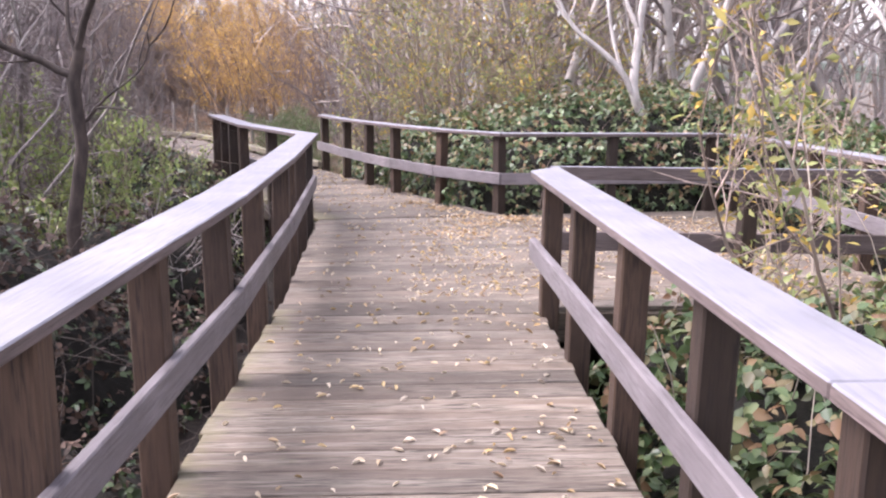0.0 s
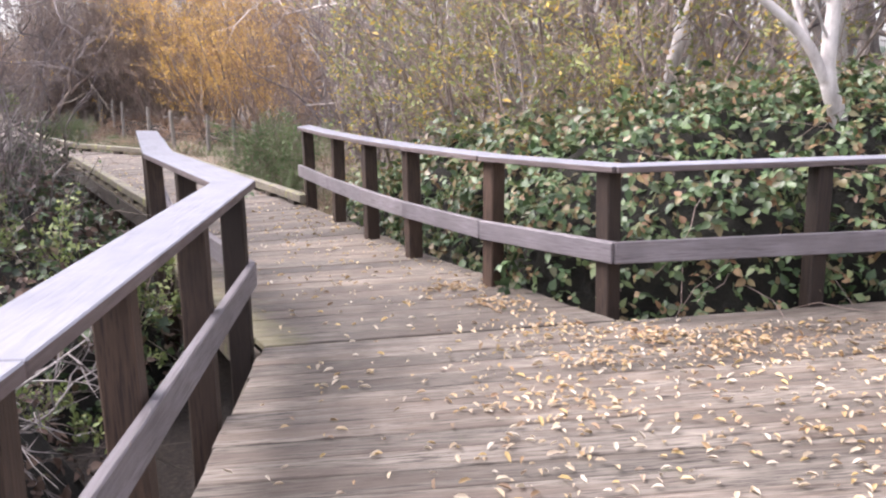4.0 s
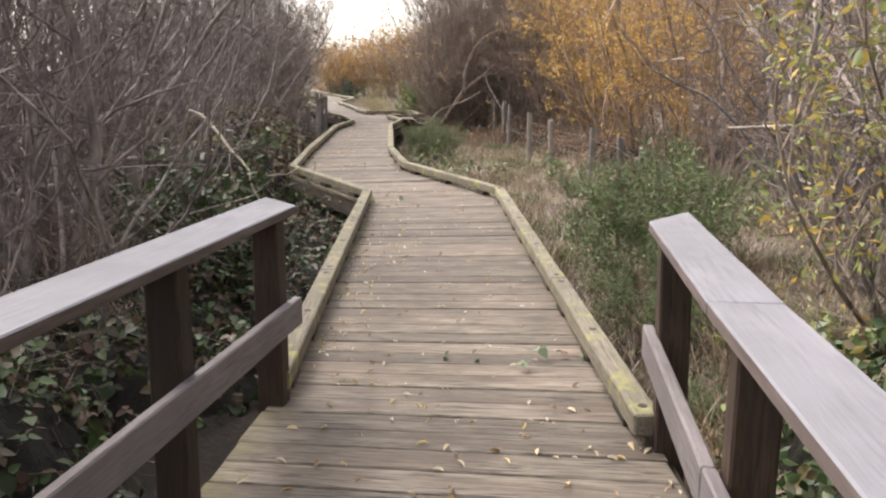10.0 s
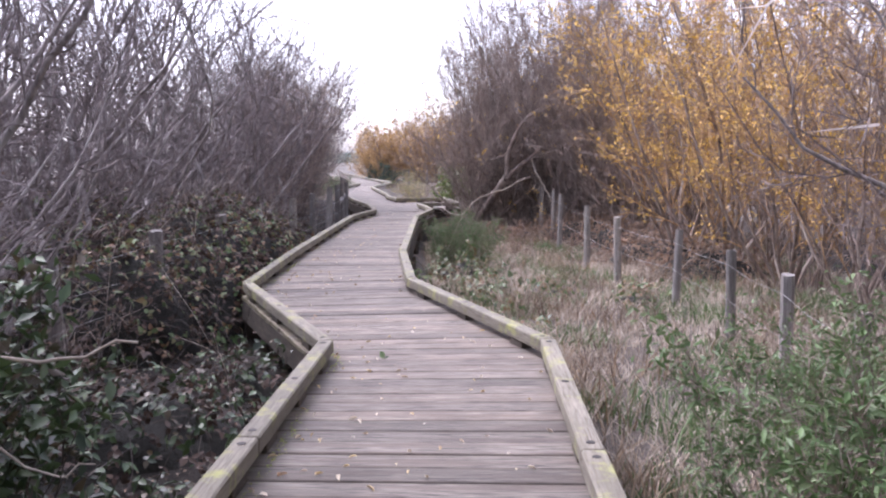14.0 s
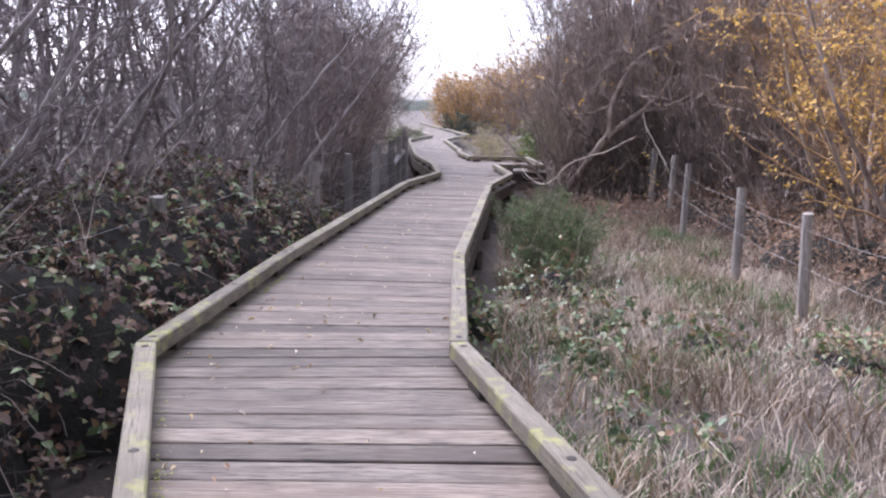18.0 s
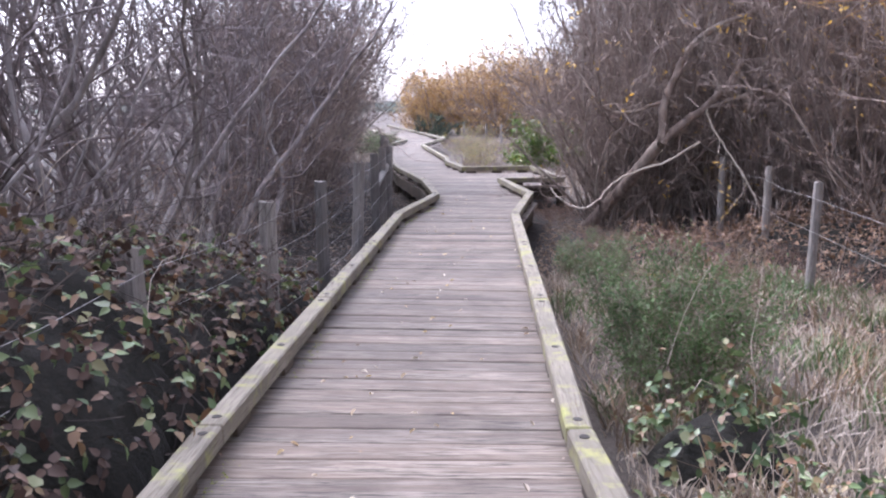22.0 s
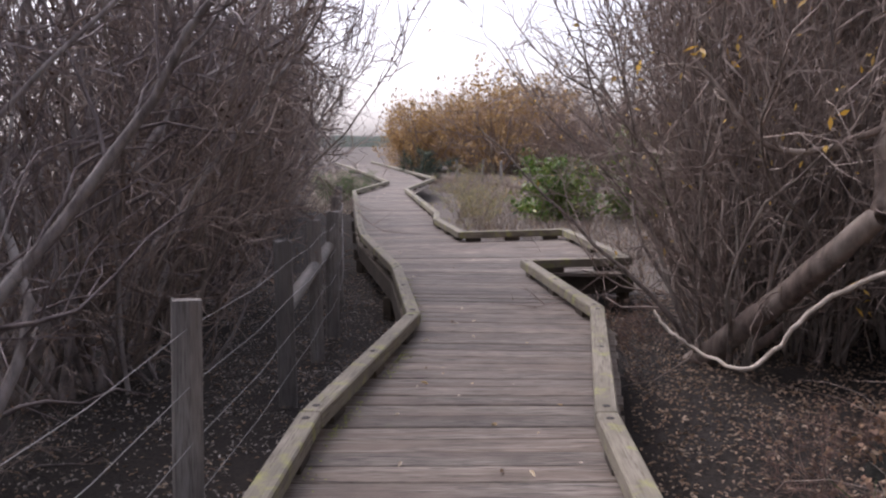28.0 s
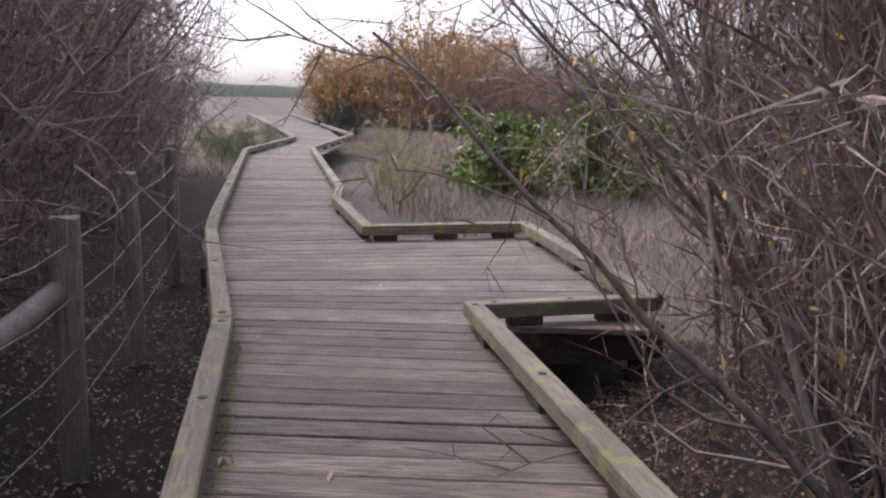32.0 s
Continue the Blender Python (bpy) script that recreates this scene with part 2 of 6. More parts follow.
M_YELLOW = leafy("yellow_autumn_leaves", [(0.693, 0.399, 0.0525), (0.84, 0.546, 0.105), (0.756, 0.525, 0.168), (0.578, 0.378, 0.126)], through_light=0.35)
M_YGREEN = leafy("yellow_green_leaves", [(0.27, 0.32, 0.11), (0.42, 0.43, 0.16), (0.22, 0.28, 0.10), (0.33, 0.37, 0.13), (0.62, 0.47, 0.13), (0.70, 0.46, 0.09)], through_light=0.35)
M_IVY = leafy("dark_ivy_leaves", [(0.036, 0.068, 0.027), (0.072, 0.128, 0.05), (0.13, 0.19, 0.075), (0.055, 0.09, 0.04), (0.24, 0.18, 0.095)], 0.4, 0.12)
M_VIVID = leafy("vivid_green_leaves", [(0.07, 0.15, 0.026), (0.13, 0.22, 0.04), (0.2, 0.28, 0.06), (0.09, 0.16, 0.03), (0.3, 0.3, 0.07)], 0.45, 0.2)
M_FERN = leafy("deep_green_undergrowth", [(0.03, 0.058, 0.022), (0.058, 0.10, 0.036), (0.10, 0.15, 0.055), (0.022, 0.036, 0.018), (0.12, 0.085, 0.045)], 0.45, 0.12)
M_BRAMBLE = leafy("bramble_leaves", [(0.075, 0.118, 0.046), (0.135, 0.2, 0.076), (0.21, 0.265, 0.115), (0.27, 0.18, 0.09), (0.22, 0.12, 0.065)], 0.5, 0.2)
M_RUSSET = leafy("russet_dead_leaves", [(0.231, 0.126, 0.0788), (0.336, 0.21, 0.126), (0.158, 0.0945, 0.063), (0.42, 0.304, 0.2)], 0.7, 0.15)
M_COYOTE = leafy("grey_green_shrub_leaves", [(0.07, 0.125, 0.038), (0.135, 0.215, 0.07), (0.10, 0.16, 0.06), (0.2, 0.26, 0.12)], 0.6, 0.2)
M_BRIGHT = leafy("bright_green_leaves", [(0.139, 0.21, 0.063), (0.252, 0.326, 0.101), (0.353, 0.396, 0.139), (0.189, 0.244, 0.0756)], 0.5, 0.25)
M_ORANGE = leafy("orange_brown_leaves", [(0.42, 0.27, 0.115), (0.52, 0.345, 0.125), (0.37, 0.24, 0.13), (0.33, 0.25, 0.15)], 0.6, 0.3)
M_DRY = leafy("straw_grass", [(0.546, 0.462, 0.366), (0.679, 0.599, 0.499), (0.415, 0.339, 0.258), (0.602, 0.529, 0.453)], 0.8, 0.25)
M_FADED = leafy("fallen_leaves", [(0.66, 0.58, 0.44), (0.50, 0.36, 0.20), (0.74, 0.67, 0.55), (0.30, 0.19, 0.11), (0.62, 0.45, 0.18), (0.70, 0.62, 0.50)], 0.6, 0.2)
M_DULL = leafy("old_brown_leaves", [(0.224, 0.157, 0.101), (0.381, 0.302, 0.224), (0.134, 0.0896, 0.0616), (0.47, 0.392, 0.302), (0.291, 0.179, 0.0784)], 0.7, 0.1)
M_HAZEL = leafy("faded_willow_leaves", [(0.44, 0.31, 0.22), (0.52, 0.38, 0.28), (0.36, 0.26, 0.20), (0.58, 0.42, 0.27)], 0.7, 0.2)
M_DEADLEAF = leafy("dark_dead_leaves", [(0.05, 0.028, 0.02), (0.085, 0.05, 0.036), (0.13, 0.082, 0.056), (0.03, 0.02, 0.016)], 0.75, 0.1)
M_MOSS = leafy("yellow_green_moss", [(0.24, 0.264, 0.064), (0.336, 0.344, 0.096), (0.176, 0.2, 0.056)], 0.9, 0.0)
M_OCHRE = leafy("ochre_curled_leaves", [(0.44, 0.29, 0.13), (0.56, 0.42, 0.25), (0.34, 0.2, 0.09), (0.6, 0.5, 0.36), (0.26, 0.15, 0.08)], 0.6, 0.2)
M_BROWNLEAF = leafy("brown_litter_leaves", [(0.26, 0.17, 0.11), (0.38, 0.26, 0.17), (0.15, 0.1, 0.07), (0.46, 0.36, 0.26), (0.2, 0.125, 0.075)], 0.75, 0.1)
M_ASHLEAF = leafy("ash_grey_leaves", [(0.36, 0.32, 0.29), (0.24, 0.2, 0.165), (0.5, 0.46, 0.42), (0.15, 0.115, 0.09)], 0.7, 0.1)
M_DARKGREEN = leafy("dark_conifer_green", [(0.03, 0.05, 0.03), (0.055, 0.08, 0.04), (0.04, 0.06, 0.035)], 0.7, 0.1)
M_HILL = soil("distant_wooded_hill", (0.03, 0.045, 0.035), (0.055, 0.07, 0.05), (0.08, 0.095, 0.065), 0.05)

# ---------------------------------------------------------------- mesh helpers


def link_mesh(name, verts, faces, mat, parent=None, smooth=False):
    me = bpy.data.meshes.new(name)
    me.from_pydata(verts, [], faces)
    if isinstance(mat, (list, tuple)):
        for one in mat:
            me.materials.append(one)
    else:
        me.materials.append(mat)
    if smooth:
        me.shade_smooth()
    ob = new(name, me)
    if parent is not None:
        ob.parent = parent
    return ob


def part(name, bm, mat, parent, label=""):
    me = bpy.data.meshes.new(name)
    bm.to_mesh(me)
    bm.free()
    me.materials.append(mat)
    ob = new(name, me)
    ob.parent = parent
    if label:
        ob["label"] = label
    return ob


def thing(name, label, category, place=(0, 0, 0), group="", kind=""):
    ob = new(name)
    ob.location = place
    ob.empty_display_size = 0.1
    return tagged(ob, label, category, group, kind)


def board(name, a, b, width, height, mat, parent, bevel=0.006, wobble=0.0, label=""):
    """A timber whose bottom centre line runs from a to b; its local x is its length."""
    a, b = Vector(a), Vector(b)
    run = b - a
    length = run.length
    bm = bmesh.new()
    bmesh.ops.create_cube(bm, size=1.0)
    for v in bm.verts:
        v.co = Vector((v.co.x * length, v.co.y * width, (v.co.z + 0.5) * height))
    if wobble:
        for v in bm.verts:
            v.co += Vector((0, random.uniform(-wobble, wobble), random.uniform(-wobble, wobble)))
    bmesh.ops.bevel(bm, geom=bm.edges[:], offset=bevel, segments=1, affect='EDGES')
    ob = part(name, bm, mat, parent, label)
    x = run.normalized()
    y = Vector((0, 0, 1)).cross(x)
    y = y.normalized() if y.length > 1e-4 else Vector((0, 1, 0))
    z = x.cross(y)
    m = Matrix((x, y, z)).transposed().to_4x4()
    m.translation = (a + b) / 2
    ob.matrix_local = Matrix.Translation(-parent.location) @ m if parent else m
    return ob


def upright(name, at, width, depth, height, turn, mat, parent, bevel=0.008, lean=(0, 0), label=""):
    """A post: its local x runs upward, for the grain."""
    bm = bmesh.new()
    bmesh.ops.create_cube(bm, size=1.0)
    for v in bm.verts:
        v.co = Vector(((v.co.x + 0.5) * height, v.co.y * width, v.co.z * depth))
    bmesh.ops.bevel(bm, geom=bm.edges[:], offset=bevel, segments=1, affect='EDGES')
    ob = part(name, bm, mat, parent, label)
    ob.matrix_local = Matrix.Translation(Vector(at) - parent.location) @ pose(0, 0, 0, lean[0], lean[1], turn) @ pose(0, 0, 0, 0, -90, 0)
    return ob


def round_post(name, at, radius, height, mat, parent, lean=(0, 0), sides=10):
    bm = bmesh.new()
    bmesh.ops.create_cone(bm, cap_ends=True, segments=sides, radius1=radius, radius2=radius * 0.94, depth=height)
    for v in bm.verts:
        up = v.co.z > 0
        v.co.z += height / 2
        v.co.x += random.uniform(-0.004, 0.004)
        v.co.y += random.uniform(-0.004, 0.004)
        if up:
            v.co.z += random.uniform(-0.012, 0.012)
    bmesh.ops.rotate(bm, verts=bm.verts[:], cent=(0, 0, 0), matrix=Matrix.Rotation(radians(90), 3, 'Y'))
    ob = part(name, bm, mat, parent)
    ob.matrix_local = Matrix.Translation(Vector(at) - parent.location) @ pose(0, 0, 0, *lean, random.uniform(0, 360)) @ pose(0, 0, 0, 0, -90, 0)
    return ob


class Geo:
    """Gathers vertices and faces in arrays."""

    def __init__(self):
        self.v, self.f, self.count = [], [], 0

    def add(self, verts, faces):
        self.v.append(np.asarray(verts, float))
        self.f.append(np.asarray(faces, int) + self.count)
        self.count += len(verts)

    def tube(self, pts, radii, sides=3):
        pts = np.asarray(pts, float)
        n = len(pts)
        d = np.gradient(pts, axis=0)
        d /= np.linalg.norm(d, axis=1)[:, None] + 1e-9
        ref = np.array((0.31, 0.17, 0.93)) if abs(d[0][2]) < 0.9 else np.array((0.95, 0.2, 0.1))
        u = np.cross(d, ref)
        u /= np.linalg.norm(u, axis=1)[:, None] + 1e-9
        w = np.cross(d, u)
        a = np.arange(sides) * (2 * math.pi / sides)
        ring = (u[:, None] * np.cos(a)[None, :, None] + w[:, None] * np.sin(a)[None, :, None]) * np.asarray(radii)[:, None, None]
        verts = (pts[:, None] + ring).reshape(-1, 3)
        i = np.arange(n - 1)[:, None] * sides
        j = np.arange(sides)[None]
        k = (j + 1) % sides
        quads = np.stack([i + j, i + k, i + sides + k, i + sides + j], -1).reshape(-1, 4)
        self.add(verts, quads)

    def leaves(self, rng, centres, normals, size, slim=0.5, fold=0.25, shape="ovate"):
        """Folded leaves at the centres, facing about the normals."""
        c = np.asarray(centres, float)
        n = len(c)
        if not n:
            return
        nn = np.asarray(normals, float) + rng.normal(0, 0.6, (n, 3))
        nn /= np.linalg.norm(nn, axis=1)[:, None] + 1e-9
        a = np.cross(nn, rng.normal(0, 1, (n, 3)))
        a /= np.linalg.norm(a, axis=1)[:, None] + 1e-9
        b = np.cross(nn, a)
        s = size * rng.uniform(0.6, 1.35, n)[:, None]
        if shape == "ovate":
            outline = ((-0.5, 0.0, 0.0), (-0.22, 0.5 * slim * 1.9, fold), (0.2, 0.42 * slim * 1.9, fold), (0.55, 0.0, -0.12), (0.2, -0.42 * slim * 1.9, fold), (-0.22, -0.5 * slim * 1.9, fold))
            faces = ((0, 3, 2, 1), (0, 5, 4, 3))
        else:
            outline = ((-0.5, 0.0, 0.0), (0.0, 0.5 * slim, fold * 0.6), (0.5, 0.0, -0.15), (0.0, -0.5 * slim, fold * 0.6))
            faces = ((0, 2, 1), (0, 3, 2))
        verts = np.stack([c + s * (x * a + y * b + z * nn * 0.5) for x, y, z in outline], 1).reshape(-1, 3)
        k = len(outline)
        f = (np.arange(n)[:, None, None] * k + np.array(faces)[None]).reshape(-1, len(faces[0]))
        self.add(verts, f)

    def sprigs(self, rng, centres, normals, size, slim=0.5, fold=0.2):
        """Three pointed leaflets round each centre."""
        c = np.asarray(centres, float)
        n = len(c)
        if not n:
            return
        nn = np.asarray(normals, float) * 0.8 + rng.normal(0, 0.55, (n, 3)) + np.array((0, 0, 0.35))
        nn /= np.linalg.norm(nn, axis=1)[:, None] + 1e-9
        a = np.cross(nn, rng.normal(0, 1, (n, 3)))
        a /= np.linalg.norm(a, axis=1)[:, None] + 1e-9
        b = np.cross(nn, a)
        outline = np.array(((-0.5, 0.0, 0.0), (-0.25, 0.42, fold), (0.12, 0.40, fold), (0.62, 0.0, -0.15), (0.12, -0.40, fold), (-0.25, -0.42, fold)))
        for turn, grow in ((0.0, 1.1), (1.75, 0.85), (-1.75, 0.85)):
            ax = a * math.cos(turn) + b * math.sin(turn) - nn * 0.3
            ax += rng.normal(0, 0.15, (n, 3))
            ax /= np.linalg.norm(ax, axis=1)[:, None]
            side = np.cross(nn, ax)
            s = size * grow * rng.uniform(0.65, 1.3, n)[:, None]
            mid_ = c + ax * s * 0.55
            verts = np.stack([mid_ + s * (x * ax + y * 2 * slim * side + z * nn * 0.5) for x, y, z in outline], 1).reshape(-1, 3)
            f = (np.arange(n)[:, None, None] * 6 + np.array(((0, 3, 2, 1), (0, 5, 4, 3)))[None]).reshape(-1, 4)
            self.add(verts, f)

    def mesh(self, name, mat, parent=None, smooth=False, label=""):
        me = bpy.data.meshes.new(name)
        verts = np.concatenate(self.v)
        loops = np.concatenate([f.ravel() for f in self.f])
        totals = np.concatenate([np.full(len(f), f.shape[1]) for f in self.f])
        me.vertices.add(len(verts))
        me.vertices.foreach_set("co", verts.ravel())
        me.loops.add(len(loops))
        me.loops.foreach_set("vertex_index", loops)
        me.polygons.add(len(totals))
        me.polygons.foreach_set("loop_start", np.concatenate([[0], np.cumsum(totals)[:-1]]))
        me.update(calc_edges=True)
        me.validate()
        me.materials.append(mat)
        if smooth:
            me.shade_smooth()
        ob = new(name, me)
        if parent is not None:
            ob.parent = parent
        if label:
            ob["label"] = label
        return ob


# ---------------------------------------------------------------- plan


def deck_z(y):
    """The walk falls gently along the railed bridge and then runs level."""
    return float(np.interp(y, [0, 4, 14, 50], [0, 0, -0.15, -0.15]))


def on_deck(p, h=0.0):
    return Vector((p[0], p[1], deck_z(p[1]) + h))


def offset(pts, d):
    """The polyline moved d metres to its left."""
    p = [Vector((x, y)) for x, y in pts]
    out = []
    for i, q in enumerate(p):
        a = (q - p[i - 1]).normalized() if i else None
        b = (p[i + 1] - q).normalized() if i < len(p) - 1 else None
        na = Vector((-a.y, a.x)) if a else None
        nb = Vector((-b.y, b.x)) if b else None
        if na and nb:
            m = (na + nb).normalized()
            m = m / max(0.5, m.dot(na))
        else:
            m = na or nb
        out.append((q.x + m.x * d, q.y + m.y * d))
    return out


# inner faces of the kerbs, in walking order
KERB_LEFT = [(-3.78, 14.62), (-7.2, 20.27), (-9.87, 22.06), (-11.66, 24.68), (-15.75, 31.0), (-16.86, 33.31), (-18.63, 35.3), (-21.1, 37.6), (-21.95, 38.5), (-28.8, 46.1), (-31.75, 51.2), (-38.2, 57.5), (-52.5, 71.0)]
KERB_RIGHT = [(-2.18, 14.92), (-5.94, 21.13), (-8.65, 23.2), (-10.45, 25.52), (-14.6, 31.78), (-15.83, 34.26), (-17.74, 36.37)]
KERB_BAY = [(-17.68, 36.43), (-16.87, 37.25), (-18.9, 39.6), (-20.03, 38.45)]
KERB_FAR = [(-20.03, 38.45), (-21.75, 40.15), (-22.5, 41.2), (-28.3, 47.65), (-31.9, 54.0), (-38.9, 61.0), (-52.0, 74.0)]
# inner edges of the rail caps
RAIL_LEFT = [(-0.93, -5.0), (-0.95, 4.1), (-1.1, 6.4), (-1.38, 9.5), (-2.55, 11.65), (-3.74, 14.68)]
RAIL_RIGHT = [(1.1, -5.0), (0.77, 1.6), (0.57, 5.5)]
RAIL_BAY_NEAR = [(0.74, 5.86), (3.42, 5.83)]
RAIL_BAY_END = [(3.43, 5.9), (3.43, 10.32)]
RAIL_BAY_FAR = [(3.4, 10.35), (0.69, 9.92)]
RAIL_RIGHT_2 = [(0.66, 9.92), (-0.13, 10.84), (-0.75, 11.88), (-1.21, 12.8), (-1.68, 13.85), (-2.18, 15.0)]

rng = np.random.default_rng(7)

# ---------------------------------------------------------------- ground
xs = np.concatenate([[-900, -500, -300, -180, -120, -90, -70, -58], np.arange(-50, 14, 0.8), [16, 20, 28, 40, 60, 100, 180, 300, 500, 900]])
ys = np.concatenate([[-900, -500, -300, -150, -80, -40, -20, -12], np.arange(-8, 62, 0.8), [66, 72, 80, 92, 110, 140, 200, 300, 500, 900]])
PATH_LINE = [(0, -8), (-0.2, 9.3), (-3.0, 14.8), (-6.6, 20.8), (-9.2, 22.6), (-15.0, 31.0), (-17.0, 35.0), (-20.0, 38.5), (-25.0, 43.5), (-30.2, 51.5), (-38.5, 59.3), (-52.2, 72.5)]


def side_of_path(x, y):
    """Distance from the walk's middle: negative to its left, positive to its right."""
    best, sign = 1e9, 1.0
    for (ax, ay), (bx, by) in zip(PATH_LINE, PATH_LINE[1:]):
        dx, dy = bx - ax, by - ay
        t = min(1.0, max(0.0, ((x - ax) * dx + (y - ay) * dy) / (dx * dx + dy * dy)))
        ex, ey = x - ax - t * dx, y - ay - t * dy
        d = math.hypot(ex, ey)
        if d < best:
            best, sign = d, 1.0 if dx * ey - dy * ex < 0 else -1.0
    return best * sign


def ground_z(x, y):
    near = math.exp(-((y - 4) / 9.0) ** 2) * math.exp(-(x / 8.0) ** 2)
    return -0.62 - 0.36 * near + 0.12 * noise.noise((x * 0.35, y * 0.35, 0.0)) + 0.04 * noise.noise((x * 1.7, y * 1.7, 3.0))


verts = [(float(x), float(y), ground_z(x, y)) for y in ys for x in xs]
nx = len(xs)
faces, slots = [], []
for j in range(len(ys) - 1):
    for i in range(nx - 1):
        faces.append((j * nx + i, j * nx + i + 1, (j + 1) * nx + i + 1, (j + 1) * nx + i))
        cx, cy = (xs[i] + xs[i + 1]) / 2, (ys[j] + ys[j + 1]) / 2
        s = side_of_path(cx, cy)
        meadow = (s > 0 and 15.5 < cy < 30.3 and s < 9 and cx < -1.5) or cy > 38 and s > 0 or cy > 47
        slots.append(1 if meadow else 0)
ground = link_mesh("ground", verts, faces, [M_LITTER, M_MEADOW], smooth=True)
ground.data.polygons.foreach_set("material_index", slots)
tagged(ground, "leaf-strewn ground with painted thicket shade, running into dry pale meadow", "ground", kind="structure")

# ---------------------------------------------------------------- railings


def cap_piece(inner, outer, low, thick, parent):
    """A flat capping board between its inner and outer edge, with mitred ends."""
    (ia, ib), (oa, ob_) = inner, outer
    mid_ = (ia + ib + oa + ob_) / 4
    run = (ib + ob_) - (ia + oa)
    head = math.atan2(run.y, run.x)
    turn = Matrix.Rotation(-head, 2)
    base = low + deck_z(mid_.y)
    bm = bmesh.new()
    flat = [(turn @ (q - mid_), deck_z(q.y) + low - base) for q in (ia, ib, ob_, oa)]
    lower = [bm.verts.new((p.x, p.y, z)) for p, z in flat]
    upper = [bm.verts.new((p.x, p.y, z + thick + random.uniform(-0.0015, 0.0015))) for p, z in flat]
    bm.faces.new(lower[::-1])
    bm.faces.new(upper)
    for k in range(4):
        bm.faces.new((lower[k], lower[(k + 1) % 4], upper[(k + 1) % 4], upper[k]))
    bmesh.ops.recalc_face_normals(bm, faces=bm.faces[:])
    bmesh.ops.bevel(bm, geom=bm.edges[:], offset=0.005, segments=1, affect='EDGES')
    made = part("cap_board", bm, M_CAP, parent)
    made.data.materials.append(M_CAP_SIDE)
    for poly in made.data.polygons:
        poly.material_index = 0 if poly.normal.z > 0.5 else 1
    made.location = Vector((mid_.x, mid_.y, base)) - parent.location
    made.rotation_euler = (0, 0, head)
    return made


def railing(label, pts, side, post_gap, cap=0.235, thick=0.042, start_post=True, end_post=True, height=0.96, mid_over=(0.0, 0.0), skew=0.0, mid_mat=None):
    """A timber railing along pts, the inner edges of its cap. side: +1 if the walk lies to the right of the run (posts stand to its left). skew: how far the cap's last end is cut aslant."""
    rail = thing("railing", label, "railing", on_deck(pts[0]), "bridge railings")
    inner = [Vector(p) for p in pts]
    outer = [Vector(p) for p in offset(pts, side * cap)]
    outer[-1] += (inner[-1] - inner[-2]).normalized() * skew
    for i in range(len(inner) - 1):
        count = max(1, round((inner[i + 1] - inner[i]).length / 3.6))
        gap = (inner[i + 1] - inner[i]).normalized() * 0.002
        for k in range(count):
            f0, f1 = k / count, (k + 1) / count
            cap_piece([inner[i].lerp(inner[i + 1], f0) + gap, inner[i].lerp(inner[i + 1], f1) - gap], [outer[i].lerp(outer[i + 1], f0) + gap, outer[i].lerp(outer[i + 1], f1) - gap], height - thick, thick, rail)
    set_back = 0.5 * cap + 0.02
    posts_line = offset(pts, side * set_back)
    mids = offset(pts, side * (set_back - 0.09))
    for i, (a, b) in enumerate(zip(posts_line, posts_line[1:])):
        a, b = Vector(a), Vector(b)
        run = b - a
        turn = math.degrees(math.atan2(run.y, run.x))
        count = max(1, round(run.length / post_gap))
        first = 0 if (i == 0 and start_post) else 1
        last = count if (i < len(posts_line) - 2 or end_post) else count - 1
        for k in range(first, last + 1):
            inset = 0.0
            if k == 0:
                inset = 0.1
            elif k == count and i == len(posts_line) - 2:
                inset = -0.06
            p = a + run * (k / count) + run.normalized() * inset
            upright("post", on_deck(p, -0.75), 0.125, 0.105, 0.75 + height - thick, turn + random.uniform(-2, 2), M_POST, rail, 0.008, (random.uniform(-0.8, 0.8), random.uniform(-0.8, 0.8)))
        c, d = Vector(mids[i]), Vector(mids[i + 1])
        e = (d - c).normalized()
        c2 = c - e * (mid_over[0] if i == 0 else 0)
        d2 = d + e * (mid_over[1] if i == len(mids) - 2 else 0)
        board("mid_rail", on_deck(c2, 0.36), on_deck(d2, 0.36), 0.045, 0.135, mid_mat or M_RAIL, rail, 0.006, 0.003)
    return rail


railing("long brown-posted timber railing with bleached flat cap", RAIL_LEFT, 1, 1.05, mid_over=(0, 0.1), skew=0.24)
railing("timber railing ending at the viewing bay", RAIL_RIGHT, -1, 0.95, mid_over=(0, 0.12), skew=0.3)
railing("narrow dark timber railing on the bay's near side", RAIL_BAY_NEAR, -1, 1.3, cap=0.06, thick=0.09, start_post=False, mid_mat=M_CAP_SIDE)
railing("timber railing across the bay's outer end", RAIL_BAY_END, -1, 1.2, cap=0.2)
railing("timber railing behind the bay against ivy", RAIL_BAY_FAR, -1, 1.35, cap=0.2, end_post=False)
railing("timber railing leading off the bridge beside ivy", RAIL_RIGHT_2, -1, 1.18, cap=0.2, mid_over=(0, 0.1), skew=0.26)

# ---------------------------------------------------------------- kerbs


